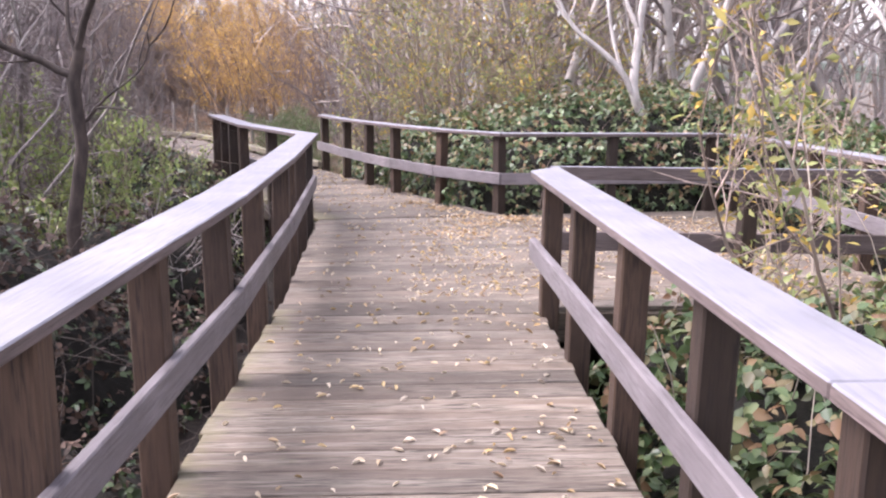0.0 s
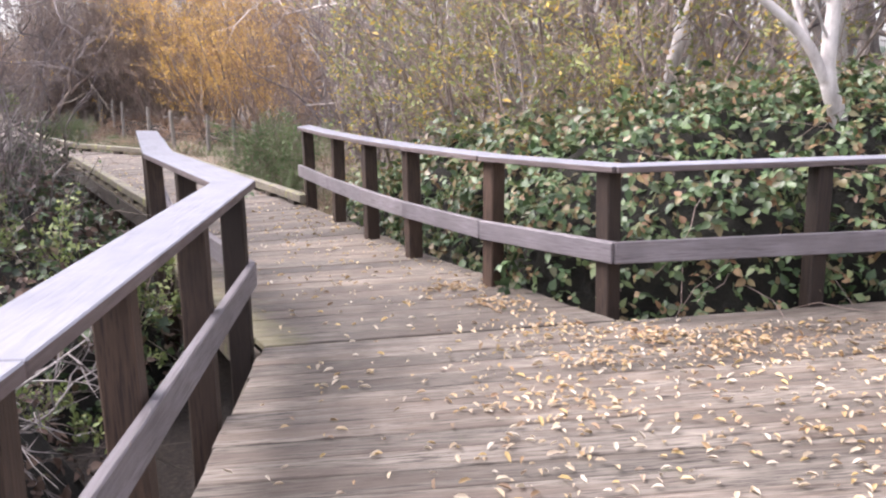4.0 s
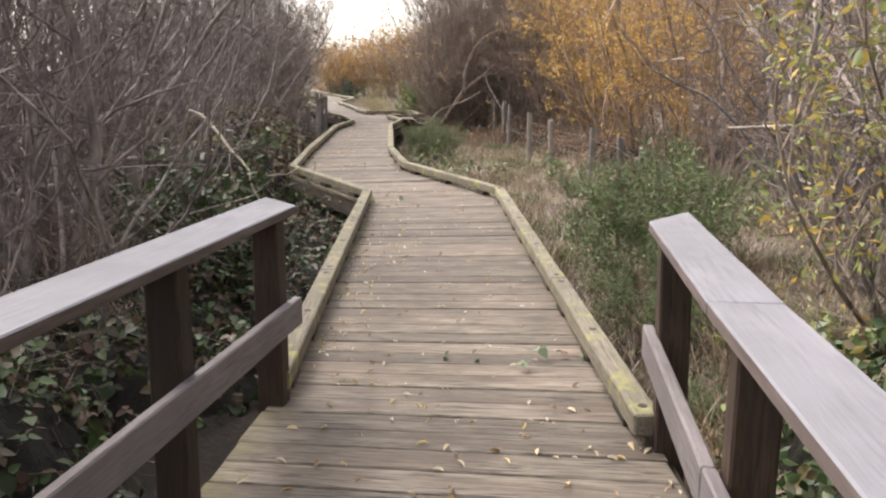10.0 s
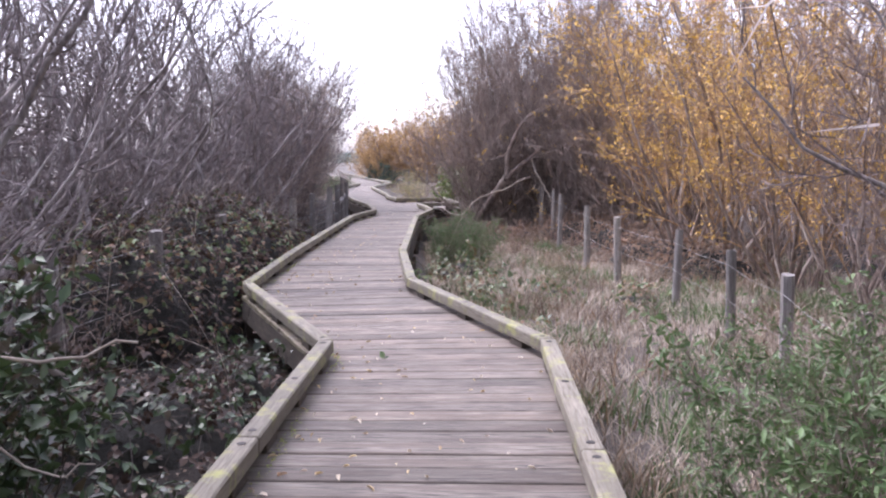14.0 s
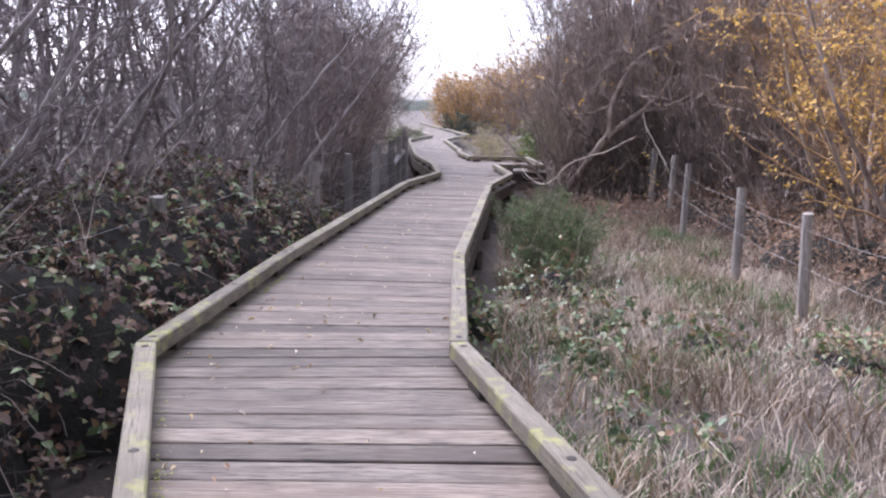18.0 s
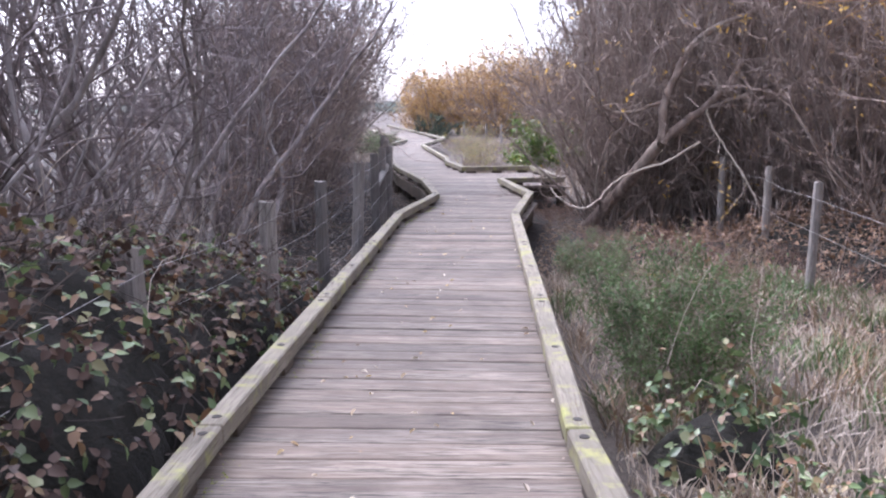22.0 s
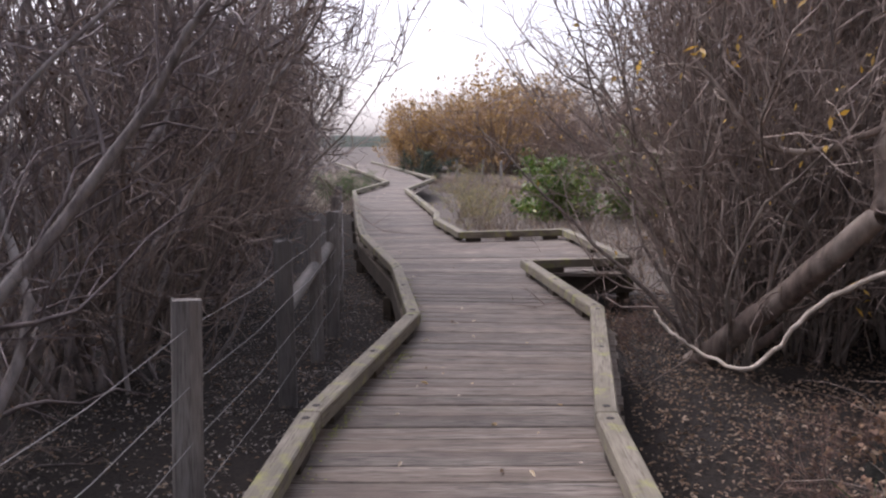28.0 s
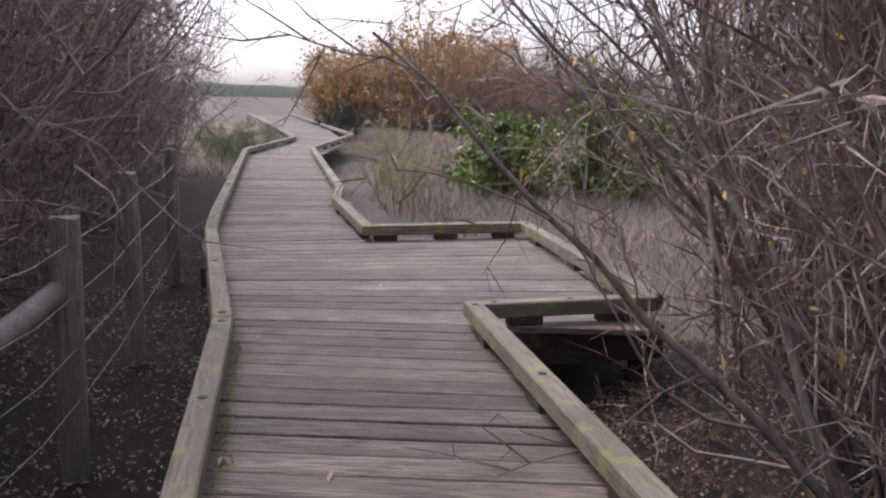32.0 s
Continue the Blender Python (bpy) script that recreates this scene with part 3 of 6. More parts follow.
def kerb(label, pts, side, piece=2.4):
    """A low timber kerb on spacer blocks; pts are its inner face."""
    run_thing = thing("kerb", label, "kerb", on_deck(pts[0]), "boardwalk kerbs")
    width = 0.114
    centre = [Vector(p) for p in offset(pts, side * width / 2)]
    for i, (a, b) in enumerate(zip(centre, centre[1:])):
        run = b - a
        e = run.normalized()
        count = max(1, round(run.length / piece))
        turn = math.degrees(math.atan2(run.y, run.x))
        for k in range(count):
            p, q = a + run * k / count, a + run * (k + 1) / count
            board("kerb_timber", on_deck(p + e * 0.003, 0.055), on_deck(q - e * 0.003, 0.055), width, 0.098, M_KERB, run_thing, 0.009, 0.002)
            for s in (0.14, 0.5, 0.86) if run.length / count > 1.5 else (0.25, 0.75):
                c = p + (q - p) * s
                board("spacer_block", on_deck(c - e * 0.11, 0.002), on_deck(c + e * 0.11, 0.002), width - 0.02, 0.054, M_BEAM, run_thing, 0.004)
            for s in (0.10 / (q - p).length, 0.5, 1 - 0.10 / (q - p).length):
                c = on_deck(p + (q - p) * s, 0.1535)
                # A thin dark disc on the timber stands in for each recessed hole.
                bm = bmesh.new()
                bmesh.ops.create_cone(bm, cap_ends=True, segments=10, radius1=0.023, radius2=0.021, depth=0.004)
                bolt = part("bolt", bm, M_HOLE_SHADE, run_thing)
                bolt.location = c - run_thing.location
    return run_thing


kerb("weathered timber kerb with yellow-green lichen on spacer blocks", KERB_LEFT[:10], 1)
kerb("distant weathered timber kerb along the boardwalk", KERB_LEFT[9:], 1, 4.0)
kerb("weathered grey timber kerb with bolt holes", KERB_RIGHT, -1)
kerb("low timber kerb round the passing bay", KERB_BAY, -1)
kerb("weathered timber kerb winding into the distance", KERB_FAR, -1, 3.2)

# ---------------------------------------------------------------- fences


def fence(label, spots, tops, wires, group, radius=0.065, brace=()):
    f = thing("wire_fence", label, "fence", (*spots[0], ground_z(*spots[0])), group)
    tips = []
    for (x, y), top in zip(spots, tops):
        z = ground_z(x, y) - 0.1
        round_post("post", (x, y, z), radius * random.uniform(0.9, 1.1), top - z, M_FENCE, f, (random.uniform(-2, 2), random.uniform(-2, 2)))
        tips.append(top)
    for down in wires:
        for (a, za), (b, zb) in zip(zip(spots, tips), list(zip(spots, tips))[1:]):
            p, q = Vector((*a, za - down)), Vector((*b, zb - down))
            off_ = Vector((q.y - p.y, p.x - q.x, 0)).normalized() * radius
            g = Geo()
            mid_ = (p + q) / 2 - Vector((0, 0, 0.03))
            g.tube([p + off_ - f.location, mid_ + off_ - f.location, q + off_ - f.location], [0.0022] * 3, 4)
            g.mesh("wire", M_WIRE, f)
    for a, b, r in brace:
        p, q = Vector(a) - f.location, Vector(b) - f.location
        g = Geo()
        g.tube([p, (p + q) / 2, q], [r, r * 0.96, r * 0.92], 10)
        g.mesh("brace_rail", M_FENCE, f, True)
    return f

fence("grey wire fence on round posts half lost in thicket",
      [(-7.35, 15.9), (-8.45, 17.75), (-9.6, 19.6), (-10.7, 21.45), (-11.65, 23.25), (-12.78, 25.05), (-14.0, 27.1), (-14.86, 28.6), (-15.92, 30.28), (-17.3, 32.26), (-18.2, 33.5), (-18.85, 34.4), (-19.95, 35.7), (-21.6, 37.5)],
      [0.55, 0.56, 0.56, 0.56, 0.6, 0.62, 0.6, 0.62, 0.68, 0.65, 0.66, 0.66, 0.7, 0.7], (0.12, 0.38, 0.64, 0.9), "wire fences", 0.068,
      [((-17.33, 32.3, 0.16), (-18.83, 34.36, 0.3), 0.06)])
fence("weathered post and wire fence across dry grass", [(-13.0, 35.2), (-11.9, 33.6), (-10.95, 31.95), (-9.13, 29.24), (-7.9, 27.6), (-6.6, 26.3), (-5.4, 24.4), (-4.5, 22.6), (-3.8, 20.9)],
      [0.6, 0.6, 0.56, 0.5, 0.46, 0.42, 0.4, 0.42, 0.45], (0.15, 0.5), "wire fences", 0.055)
fence("far pale fence posts standing in reeds", [(-27.0, 58.0), (-28.6, 58.6), (-30.0, 59.4), (-31.4, 60.3), (-33.2, 61.0), (-35.0, 62.2), (-37.0, 63.0)],
      [0.5, 0.45, 0.52, 0.5, 0.46, 0.5, 0.5], (0.2,), "wire fences", 0.06)
fence("pale fence posts beside green bush", [(-17.2, 44.5), (-19.6, 47.2), (-22.5, 50.5), (-25.2, 54.0)], [0.55, 0.6, 0.55, 0.5], (0.2, 0.5), "wire fences", 0.06)

# ---------------------------------------------------------------- woody plants


def limb(r, p, d, length, seg, wob, rise):
    """A wandering line from p along d."""
    pts = [np.array(p, float)]
    d = np.array(d, float)
    step = length / seg
    for _ in range(seg):
        d = d + r.normal(0, wob, 3) + np.array((0, 0, rise))
        d /= np.linalg.norm(d)
        pts.append(pts[-1] + d * step)
    return np.array(pts)


def cone_dir(r, d, angle):
    """A direction at about that angle from d."""
    d = np.asarray(d, float)
    q = np.cross(d, r.normal(0, 1, 3))
    q /= np.linalg.norm(q) + 1e-9
    return d * math.cos(angle) + q * math.sin(angle)


def slivers(r, geo, o, d, length, width):
    """Hair-thin straight twigs from the points o along d."""
    n = len(o)
    tip = o + d * length[:, None] + np.array((0, 0, 0.08)) * length[:, None]
    w = np.cross(d, r.normal(0, 1, (n, 3)))
    w /= np.linalg.norm(w, axis=1)[:, None] + 1e-9
    w *= width * 0.5
    geo.add(np.stack([o - w, o + w, tip], 1).reshape(-1, 3), np.arange(n)[:, None] * 3 + np.array((0, 1, 2)))


def woody(seed, height=4.5, stems=7, lean=0.5, base=0.3, r0=0.045, b1=10, b2=6, b3=5, b1_len=0.38, b2_len=0.16, wob=0.10, rise=0.05, low=0.25, seg=(8, 4, 2), twig_r=0.0045, stem_wob=None, spread1=0.75, hair=0.006, flat=False, bias=0.0):
    """Stems, twigs and the twig lines of a bare bush; all in its own frame."""
    r = np.random.default_rng(seed)
    thick, fine, tips = [], Geo(), []
    oo, dd_, ll, flats = [], [], [], []
    for s in range(stems):
        a = r.uniform(0, 2 * math.pi)
        tilt = lean * r.uniform(0.35, 1.25)
        d = np.array((math.cos(a) * math.sin(tilt), math.sin(a) * math.sin(tilt), math.cos(tilt)))
        d = d + np.array((bias * r.uniform(0.5, 1.2), 0, 0))
        d /= np.linalg.norm(d)
        p = np.array((math.cos(a), math.sin(a), 0)) * base * r.uniform(0.1, 1)
        length = height * r.uniform(0.75, 1.15)
        line = limb(r, p, d, length, seg[0], wob if stem_wob is None else stem_wob, rise)
        rad = r0 * r.uniform(0.6, 1.3) * np.linspace(1, 0.22, seg[0] + 1)
        stem = Geo()
        stem.tube(line, rad, 6 if r0 > 0.05 else 5)
        thick.append(stem)
        for k in range(b1):
            f = min(low + (1 - low) * (k + r.uniform(0, 1)) / b1, 0.985)
            x = f * seg[0]
            i = int(x)
            q = line[i] + (line[i + 1] - line[i]) * (x - i)
            dd = line[i + 1] - line[i]
            dd /= np.linalg.norm(dd)
            l1 = length * b1_len * r.uniform(0.5, 1.2) * (1.15 - 0.55 * f)
            br = limb(r, q, cone_dir(r, dd, r.uniform(0.4, 1.0) * spread1 / 0.75), l1, seg[1], wob * 1.5, rise * 1.2)
            rr = max(twig_r * 1.5, rad[i] * 0.40)
            fine.tube(br, rr * np.linspace(1, 0.3, seg[1] + 1), 4 if rr > 0.014 else 3)
            for m_ in range(b2):
                x2 = min(r.uniform(0.15, 1.0) * seg[1], seg[1] - 0.01)
                i2 = int(x2)
                q2 = br[i2] + (br[i2 + 1] - br[i2]) * (x2 - i2)
                d2 = br[i2 + 1] - br[i2]
                d2 /= np.linalg.norm(d2) + 1e-9
                l2 = length * b2_len * r.uniform(0.4, 1.2)
                tw = limb(r, q2, cone_dir(r, d2, r.uniform(0.3, 0.95)), l2, seg[2], wob * 1.6, rise * 1.6)
                if flat:
                    flats.append(tw)
                else:
                    fine.tube(tw, max(twig_r, rr * 0.4) * np.linspace(1, 0.35, seg[2] + 1), 3)
                tips.append(tw)
                for _ in range(b3):
                    i3 = r.integers(0, seg[2])
                    d3 = tw[i3 + 1] - tw[i3]
                    oo.append(tw[i3] + d3 * r.uniform(0, 1))
                    dd_.append(cone_dir(r, d3 / (np.linalg.norm(d3) + 1e-9), r.uniform(0.3, 1.0)))
                    ll.append(l2 * r.uniform(0.35, 0.9))
    if flats:
        t = np.array(flats)
        w = np.cross(t[:, -1] - t[:, 0], r.normal(0, 1, (len(t), 3)))
        w *= twig_r / (np.linalg.norm(w, axis=1)[:, None] + 1e-9)
        v = np.stack([t[:, 0] - w, t[:, 0] + w, t[:, 1] + w * 0.8, t[:, 1] - w * 0.8, t[:, 2]], 1).reshape(-1, 3)
        i = np.arange(len(t))[:, None] * 5
        start = fine.count
        fine.add(v, i + np.array((0, 1, 2, 3)))
        fine.f.append(i + np.array((3, 2, 4)) + start)
    if oo:
        slivers(r, fine, np.array(oo), np.array(dd_), np.array(ll), hair)
    return r, thick, fine, tips


PLANTS = []


def plant(name, label, category, group, seed, mats, leaf=None, **shape):
    """A bush or tree with its stems, twigs and leaves as parts, standing at the origin. leaf: material, number a twig, size, slimness, share of twigs, lowest share of the height."""
    r, thick, fine, tips = woody(seed, **shape)
    ob = thing(name, label, category, group=group)
    ob["shape_id"] = len(PLANTS)
    PLANTS.append(ob)
    for stem in thick:
        stem.mesh("stem", mats[0], ob, True)
    fine.mesh("crown", mats[1], ob)
    if leaf:
        mat, per, size, slim, share = leaf[:5]
        pick = [t for t in tips if r.uniform() < share]
        if len(leaf) > 5:
            top = max(t[-1][2] for t in tips)
            pick = [t for t in pick if t[-1][2] > leaf[5] * top * r.uniform(0.7, 1.3)]
        cs, ns = [], []
        for t in pick:
            k = r.uniform(0, len(t) - 1.001, per)
            i = k.astype(int)
            c = t[i] + (t[i + 1] - t[i]) * (k - i)[:, None] + r.normal(0, size * 0.6, (per, 3))
            cs.append(c)
            ns.append(np.tile((0, 0, 0.8), (per, 1)) + r.normal(0, 0.5, (per, 3)))
        g = Geo()
        g.leaves(r, np.concatenate(cs), np.concatenate(ns), size, slim, 0.2, "lance")
        g.mesh("foliage", mat, ob)
    return ob


LINE = np.array(PATH_LINE, float)
SAMPLES = {}


def from_walk(points):
    """Distance of each point from the walk's middle line."""
    a, b = LINE[:-1], LINE[1:]
    d = b - a
    p = points[:, None, :2] - a[None]
    t = np.clip((p * d[None]).sum(2) / (d * d).sum(1)[None], 0, 1)
    return np.linalg.norm(p - t[..., None] * d[None], axis=2).min(1)


def overhang(points):
    """How many of the points hang over the walk at the height of a walker."""
    away = from_walk(points)
    bay = (points[:, 0] > -1.0) & (points[:, 0] < 3.4) & (points[:, 1] > 5.4) & (points[:, 1] < 10.2)
    return int((((away < 1.0) | bay) & (points[:, 2] > -0.2) & (points[:, 2] < 3.2)).sum())


def shape_points(ob):
    """Some hundreds of the plant's own points."""
    if ob["shape_id"] not in SAMPLES:
        r = np.random.default_rng(1)
        got = []
        for c in ob.children:
            co = np.empty(len(c.data.vertices) * 3)
            c.data.vertices.foreach_get("co", co)
            co = co.reshape(-1, 3)
            got.append(co[r.integers(0, len(co), 1500 if c.name.startswith("crown") else 60)])
        SAMPLES[ob["shape_id"]] = np.concatenate(got)
    return SAMPLES[ob["shape_id"]]


def plant_at(ob, x, y, turn=None, scale=1.0, tall=1.0, sink=0.05, tilt=(0, 0), label=""):
    """Sets the plant, or a copy, at x, y; without a turn it is turned and, if need be, drawn back to leave the walk free."""
    own = shape_points(ob)
    size = Matrix.Diagonal((scale, scale, scale * tall, 1))
    free = turn is None
    for back in range(4 if free else 1):
        best = None
        for k in range(10 if free else 1):
            trial = random.uniform(0, 360) if free else turn
            m = pose(x, y, ground_z(x, y) - sink, tilt[0], tilt[1], trial) @ size
            w = np.array(m)
            count = overhang(own @ w[:3, :3].T + w[:3, 3])
            if best is None or count < best[0]:
                best = (count, m)
            if count == 0:
                break
        m = best[1]
        if best[0] <= 3:
            break
        near = LINE[np.argmin(np.linalg.norm(LINE - (x, y), axis=1))]
        side = np.array((x, y)) - near
        x, y = np.array((x, y)) + 0.3 * side / np.linalg.norm(side)
    if not ob.get("placed"):
        ob["placed"] = 1
        ob.matrix_basis = m
        made = ob
    else:
        made = copy_thing(ob, m)
        del made["placed"]
    if label:
        made["label"] = label
    return made


WILLOW = [plant("willow_thicket", "leafless grey willow with many leaning stems", "shrub", "willow thicket", 11 + i, (M_GREY_BARK, M_GREY_TWIG), None,
                height=5.2, stems=8, lean=0.6, r0=0.046, b1=9, b2=5, b3=2, low=0.1, wob=0.2, stem_wob=0.2, rise=0.05, seg=(10, 5, 2), twig_r=0.0065, hair=0.009, flat=True) for i in range(4)]
PALE = [plant("willow_tree", "tall bare willow with pale grey twigs", "tree", "pale willows", 261 + i, (M_PALE_BARK, M_PALE_TWIG), None,
              height=5.6, stems=7, lean=0.5, r0=0.05, b1=9, b2=5, b3=1, low=0.08, wob=0.18, stem_wob=0.13, rise=0.05, seg=(9, 5, 2), twig_r=0.008, hair=0.011, flat=True) for i in range(2)]
BRUSH = [plant("brushwood", "low dense tangle of bare grey-brown twigs", "shrub", "brushwood", 21 + i, (M_GREY_BARK, M_DUSK_TWIG), (M_RUSSET, 2, 0.05, 0.5, 0.6),
               height=2.3, stems=9, lean=0.85, base=0.6, r0=0.022, b1=7, b2=5, b3=1, low=0.05, wob=0.2, rise=0.02, hair=0.009, b1_len=0.5, b2_len=0.24, flat=True) for i in range(3)]
LEANING = [plant("willow_tree", "grey willow with long bare boughs leaning out", "tree", "leaning willows", 31 + i, (M_GREY_BARK, M_GREY_TWIG), None,
                 height=5.0, stems=4, lean=0.55, r0=0.058, b1=9, b2=5, b3=2, low=0.2, wob=0.2, stem_wob=0.2, rise=0.06, seg=(11, 5, 2), b1_len=0.34, hair=0.007, bias=0.6, twig_r=0.006, flat=True) for i in range(2)]
BROWN = [plant("bare_shrub", "leafless red-brown shrub with dense upright twigs", "shrub", "brown shrubs", 51 + i, (M_BROWN_BARK, M_BROWN_TWIG), (M_ORANGE, 1, 0.06, 0.4, 0.25),
               height=4.2, stems=9, lean=0.45, r0=0.028, b1=9, b2=6, b3=2, low=0.08, wob=0.14, rise=0.05, hair=0.008, twig_r=0.006, flat=True) for i in range(2)]
YELLOW = [plant("willow_tree", "willow with thinning yellow autumn leaves", "tree", "yellow willows", 71 + i, (M_BROWN_BARK, M_ORANGE_TWIG), (M_YELLOW, 8, 0.085, 0.45, 0.6, 0.2),
                height=5.6, stems=8, lean=0.5, r0=0.045, b1=10, b2=7, b3=2, low=0.15, wob=0.11, rise=0.06, hair=0.008, twig_r=0.007, flat=True) for i in range(2)]
WHITE = [plant("birch_tree", "pale-barked bare tree forking above ivy", "tree", "pale trees", 91 + i, (M_WHITE_BARK, M_GREY_TWIG), None,
               height=6.0, stems=3, lean=0.42, r0=0.085, b1=9, b2=6, b3=5, low=0.3, wob=0.13, rise=0.03, seg=(9, 5, 2)) for i in range(2)]
LEAFY = [plant("leafy_willow", "bushy willow in yellow-green leaf", "shrub", "leafy willows", 111 + i, (M_BROWN_BARK, M_BROWN_TWIG), (M_YGREEN, 9, 0.06, 0.4, 0.9),
               height=2.9, stems=8, lean=0.55, r0=0.022, b1=8, b2=6, b3=3, low=0.12, wob=0.10, rise=0.05) for i in range(2)]
GREEN = [plant("green_shrub", "rounded shrub in fresh green leaf", "shrub", "green shrubs", 131 + i, (M_BROWN_BARK, M_BROWN_TWIG), (M_BRIGHT, 10, 0.074, 0.6, 1.0),
               height=1.9, stems=11, lean=0.95, r0=0.02, b1=8, b2=6, b3=1, low=0.08, wob=0.12, rise=0.05) for i in range(1)]
COYOTE = [plant("coyote_bush", "dense feathery grey-green bush beside the kerb", "shrub", "coyote bushes", 151 + i, (M_BROWN_BARK, M_BROWN_TWIG), (M_COYOTE, 8, 0.056, 0.3, 1.0),
                height=1.15, stems=22, lean=0.72, base=0.4, r0=0.010, b1=8, b2=6, b3=3, low=0.15, wob=0.07, rise=0.09, twig_r=0.0025, seg=(5, 3, 2), b1_len=0.42, b2_len=0.2, hair=0.004, flat=True) for i in range(2)]
ORANGE = [plant("distant_willow", "rounded willow in orange-brown autumn leaf", "tree", "distant willows", 171 + i, (M_BROWN_BARK, M_ORANGE_TWIG), (M_ORANGE, 4, 0.18, 0.6, 1.0, 0.1),
                height=4.4, stems=8, lean=0.85, r0=0.05, b1=8, b2=4, b3=1, low=0.05, wob=0.09, rise=0.05, seg=(5, 3, 2), twig_r=0.008, hair=0.02, b1_len=0.5, flat=True) for i in range(2)]
DUSKY = [plant("distant_willow", "rounded leafless willow with purplish brown twigs", "tree", "distant willows", 191 + i, (M_BROWN_BARK, M_BROWN_TWIG), (M_HAZEL, 4, 0.11, 0.5, 0.9, 0.1),
               height=4.4, stems=8, lean=0.85, r0=0.05, b1=8, b2=4, b3=2, low=0.05, wob=0.09, rise=0.05, seg=(5, 3, 2), twig_r=0.009, hair=0.02, b1_len=0.5, flat=True) for i in range(1)]
GIANT = [plant("bare_shrub", "tall spreading bare shrub crowding the passing bay", "shrub", "brown shrubs", 211 + i, (M_DUSK_BARK, M_DUSK_TWIG), (M_YELLOW, 1, 0.085, 0.4, 0.12, 0.25),
               height=5.4, stems=15, lean=0.62, base=0.4, r0=0.032, b1=10, b2=6, b3=2, low=0.06, wob=0.17, stem_wob=0.15, rise=0.05, seg=(10, 5, 2), hair=0.009, twig_r=0.0065, b1_len=0.36, flat=True) for i in range(2)]
DENSE = [plant("bare_shrub", "dense dark leafless shrub with fine crowded twigs", "shrub", "brown shrubs", 321 + i, (M_DUSK_BARK, M_DUSK_TWIG), (M_DEADLEAF, 2, 0.04, 0.45, 0.35),
               height=3.3, stems=16, lean=0.42, base=0.55, r0=0.022, b1=11, b2=6, b3=2, low=0.03, wob=0.2, stem_wob=0.17, rise=0.04, seg=(8, 4, 2), hair=0.008, twig_r=0.006, b1_len=0.34, flat=True) for i in range(2)]
HOLLY = plant("evergreen_shrub", "dark glossy evergreen shrub below the thicket", "shrub", "", 331, (M_DARK_BARK, M_DARK_TWIG), (M_FERN, 12, 0.1, 0.42, 1.0),
              height=1.35, stems=11, lean=0.6, base=0.3, r0=0.014, b1=6, b2=4, b3=0, low=0.08, wob=0.12, rise=0.04, seg=(5, 3, 2), twig_r=0.004, b1_len=0.42, b2_len=0.2, flat=True)
VIVID = plant("green_shrub", "dense vivid green shrub among dead reeds", "shrub", "green shrubs", 341, (M_BROWN_BARK, M_BROWN_TWIG), (M_VIVID, 13, 0.12, 0.5, 1.0),
              height=1.6, stems=10, lean=0.9, base=0.4, r0=0.02, b1=8, b2=4, b3=0, low=0.0, wob=0.12, rise=0.05, seg=(5, 3, 2), twig_r=0.004, b1_len=0.42, b2_len=0.2, flat=True)
DARK_GREEN = plant("dark_bush", "dark green evergreen bush beside the far walk", "shrub", "", 231, (M_DARK_BARK, M_DARK_TWIG), (M_DARKGREEN, 14, 0.09, 0.5, 1.0),
                   height=1.5, stems=9, lean=0.6, base=0.2, r0=0.03, b1=7, b2=4, b3=0, low=0.1, wob=0.1, rise=0.05, seg=(5, 3, 2), b1_len=0.5, flat=True)
LOW_BROWN = [plant("dead_brush", "low red-brown tangle of fine dead twigs", "shrub", "dead brush", 301 + i, (M_BROWN_BARK, M_RUST_TWIG), (M_RUSSET, 2, 0.03, 0.5, 0.4),
                   height=1.05, stems=16, lean=1.0, base=0.7, r0=0.009, b1=7, b2=5, b3=2, low=0.05, wob=0.2, rise=0.03, seg=(6, 3, 2), hair=0.006, twig_r=0.004, b1_len=0.5, b2_len=0.28, flat=True) for i in range(2)]
GREY_PILE = plant("dead_brush", "heap of pale grey dead branches behind the railing", "branches", "dead brush", 311, (M_PALE_BARK, M_GREY_BARK), None,
                  height=1.5, stems=16, lean=1.25, base=0.5, r0=0.016, b1=6, b2=4, b3=1, low=0.1, wob=0.2, rise=-0.01, seg=(6, 4, 2), hair=0.008, twig_r=0.005, b1_len=0.45, b2_len=0.25, flat=True)
DEAD = plant("dead_branch", "pale dead branch caught in the thicket", "branch", "dead branches", 221, (M_PALE_CANE, M_PALE_CANE), None,
             height=1.9, stems=3, lean=1.0, base=0.1, r0=0.016, b1=5, b2=2, b3=0, low=0.2, wob=0.2, rise=-0.02)

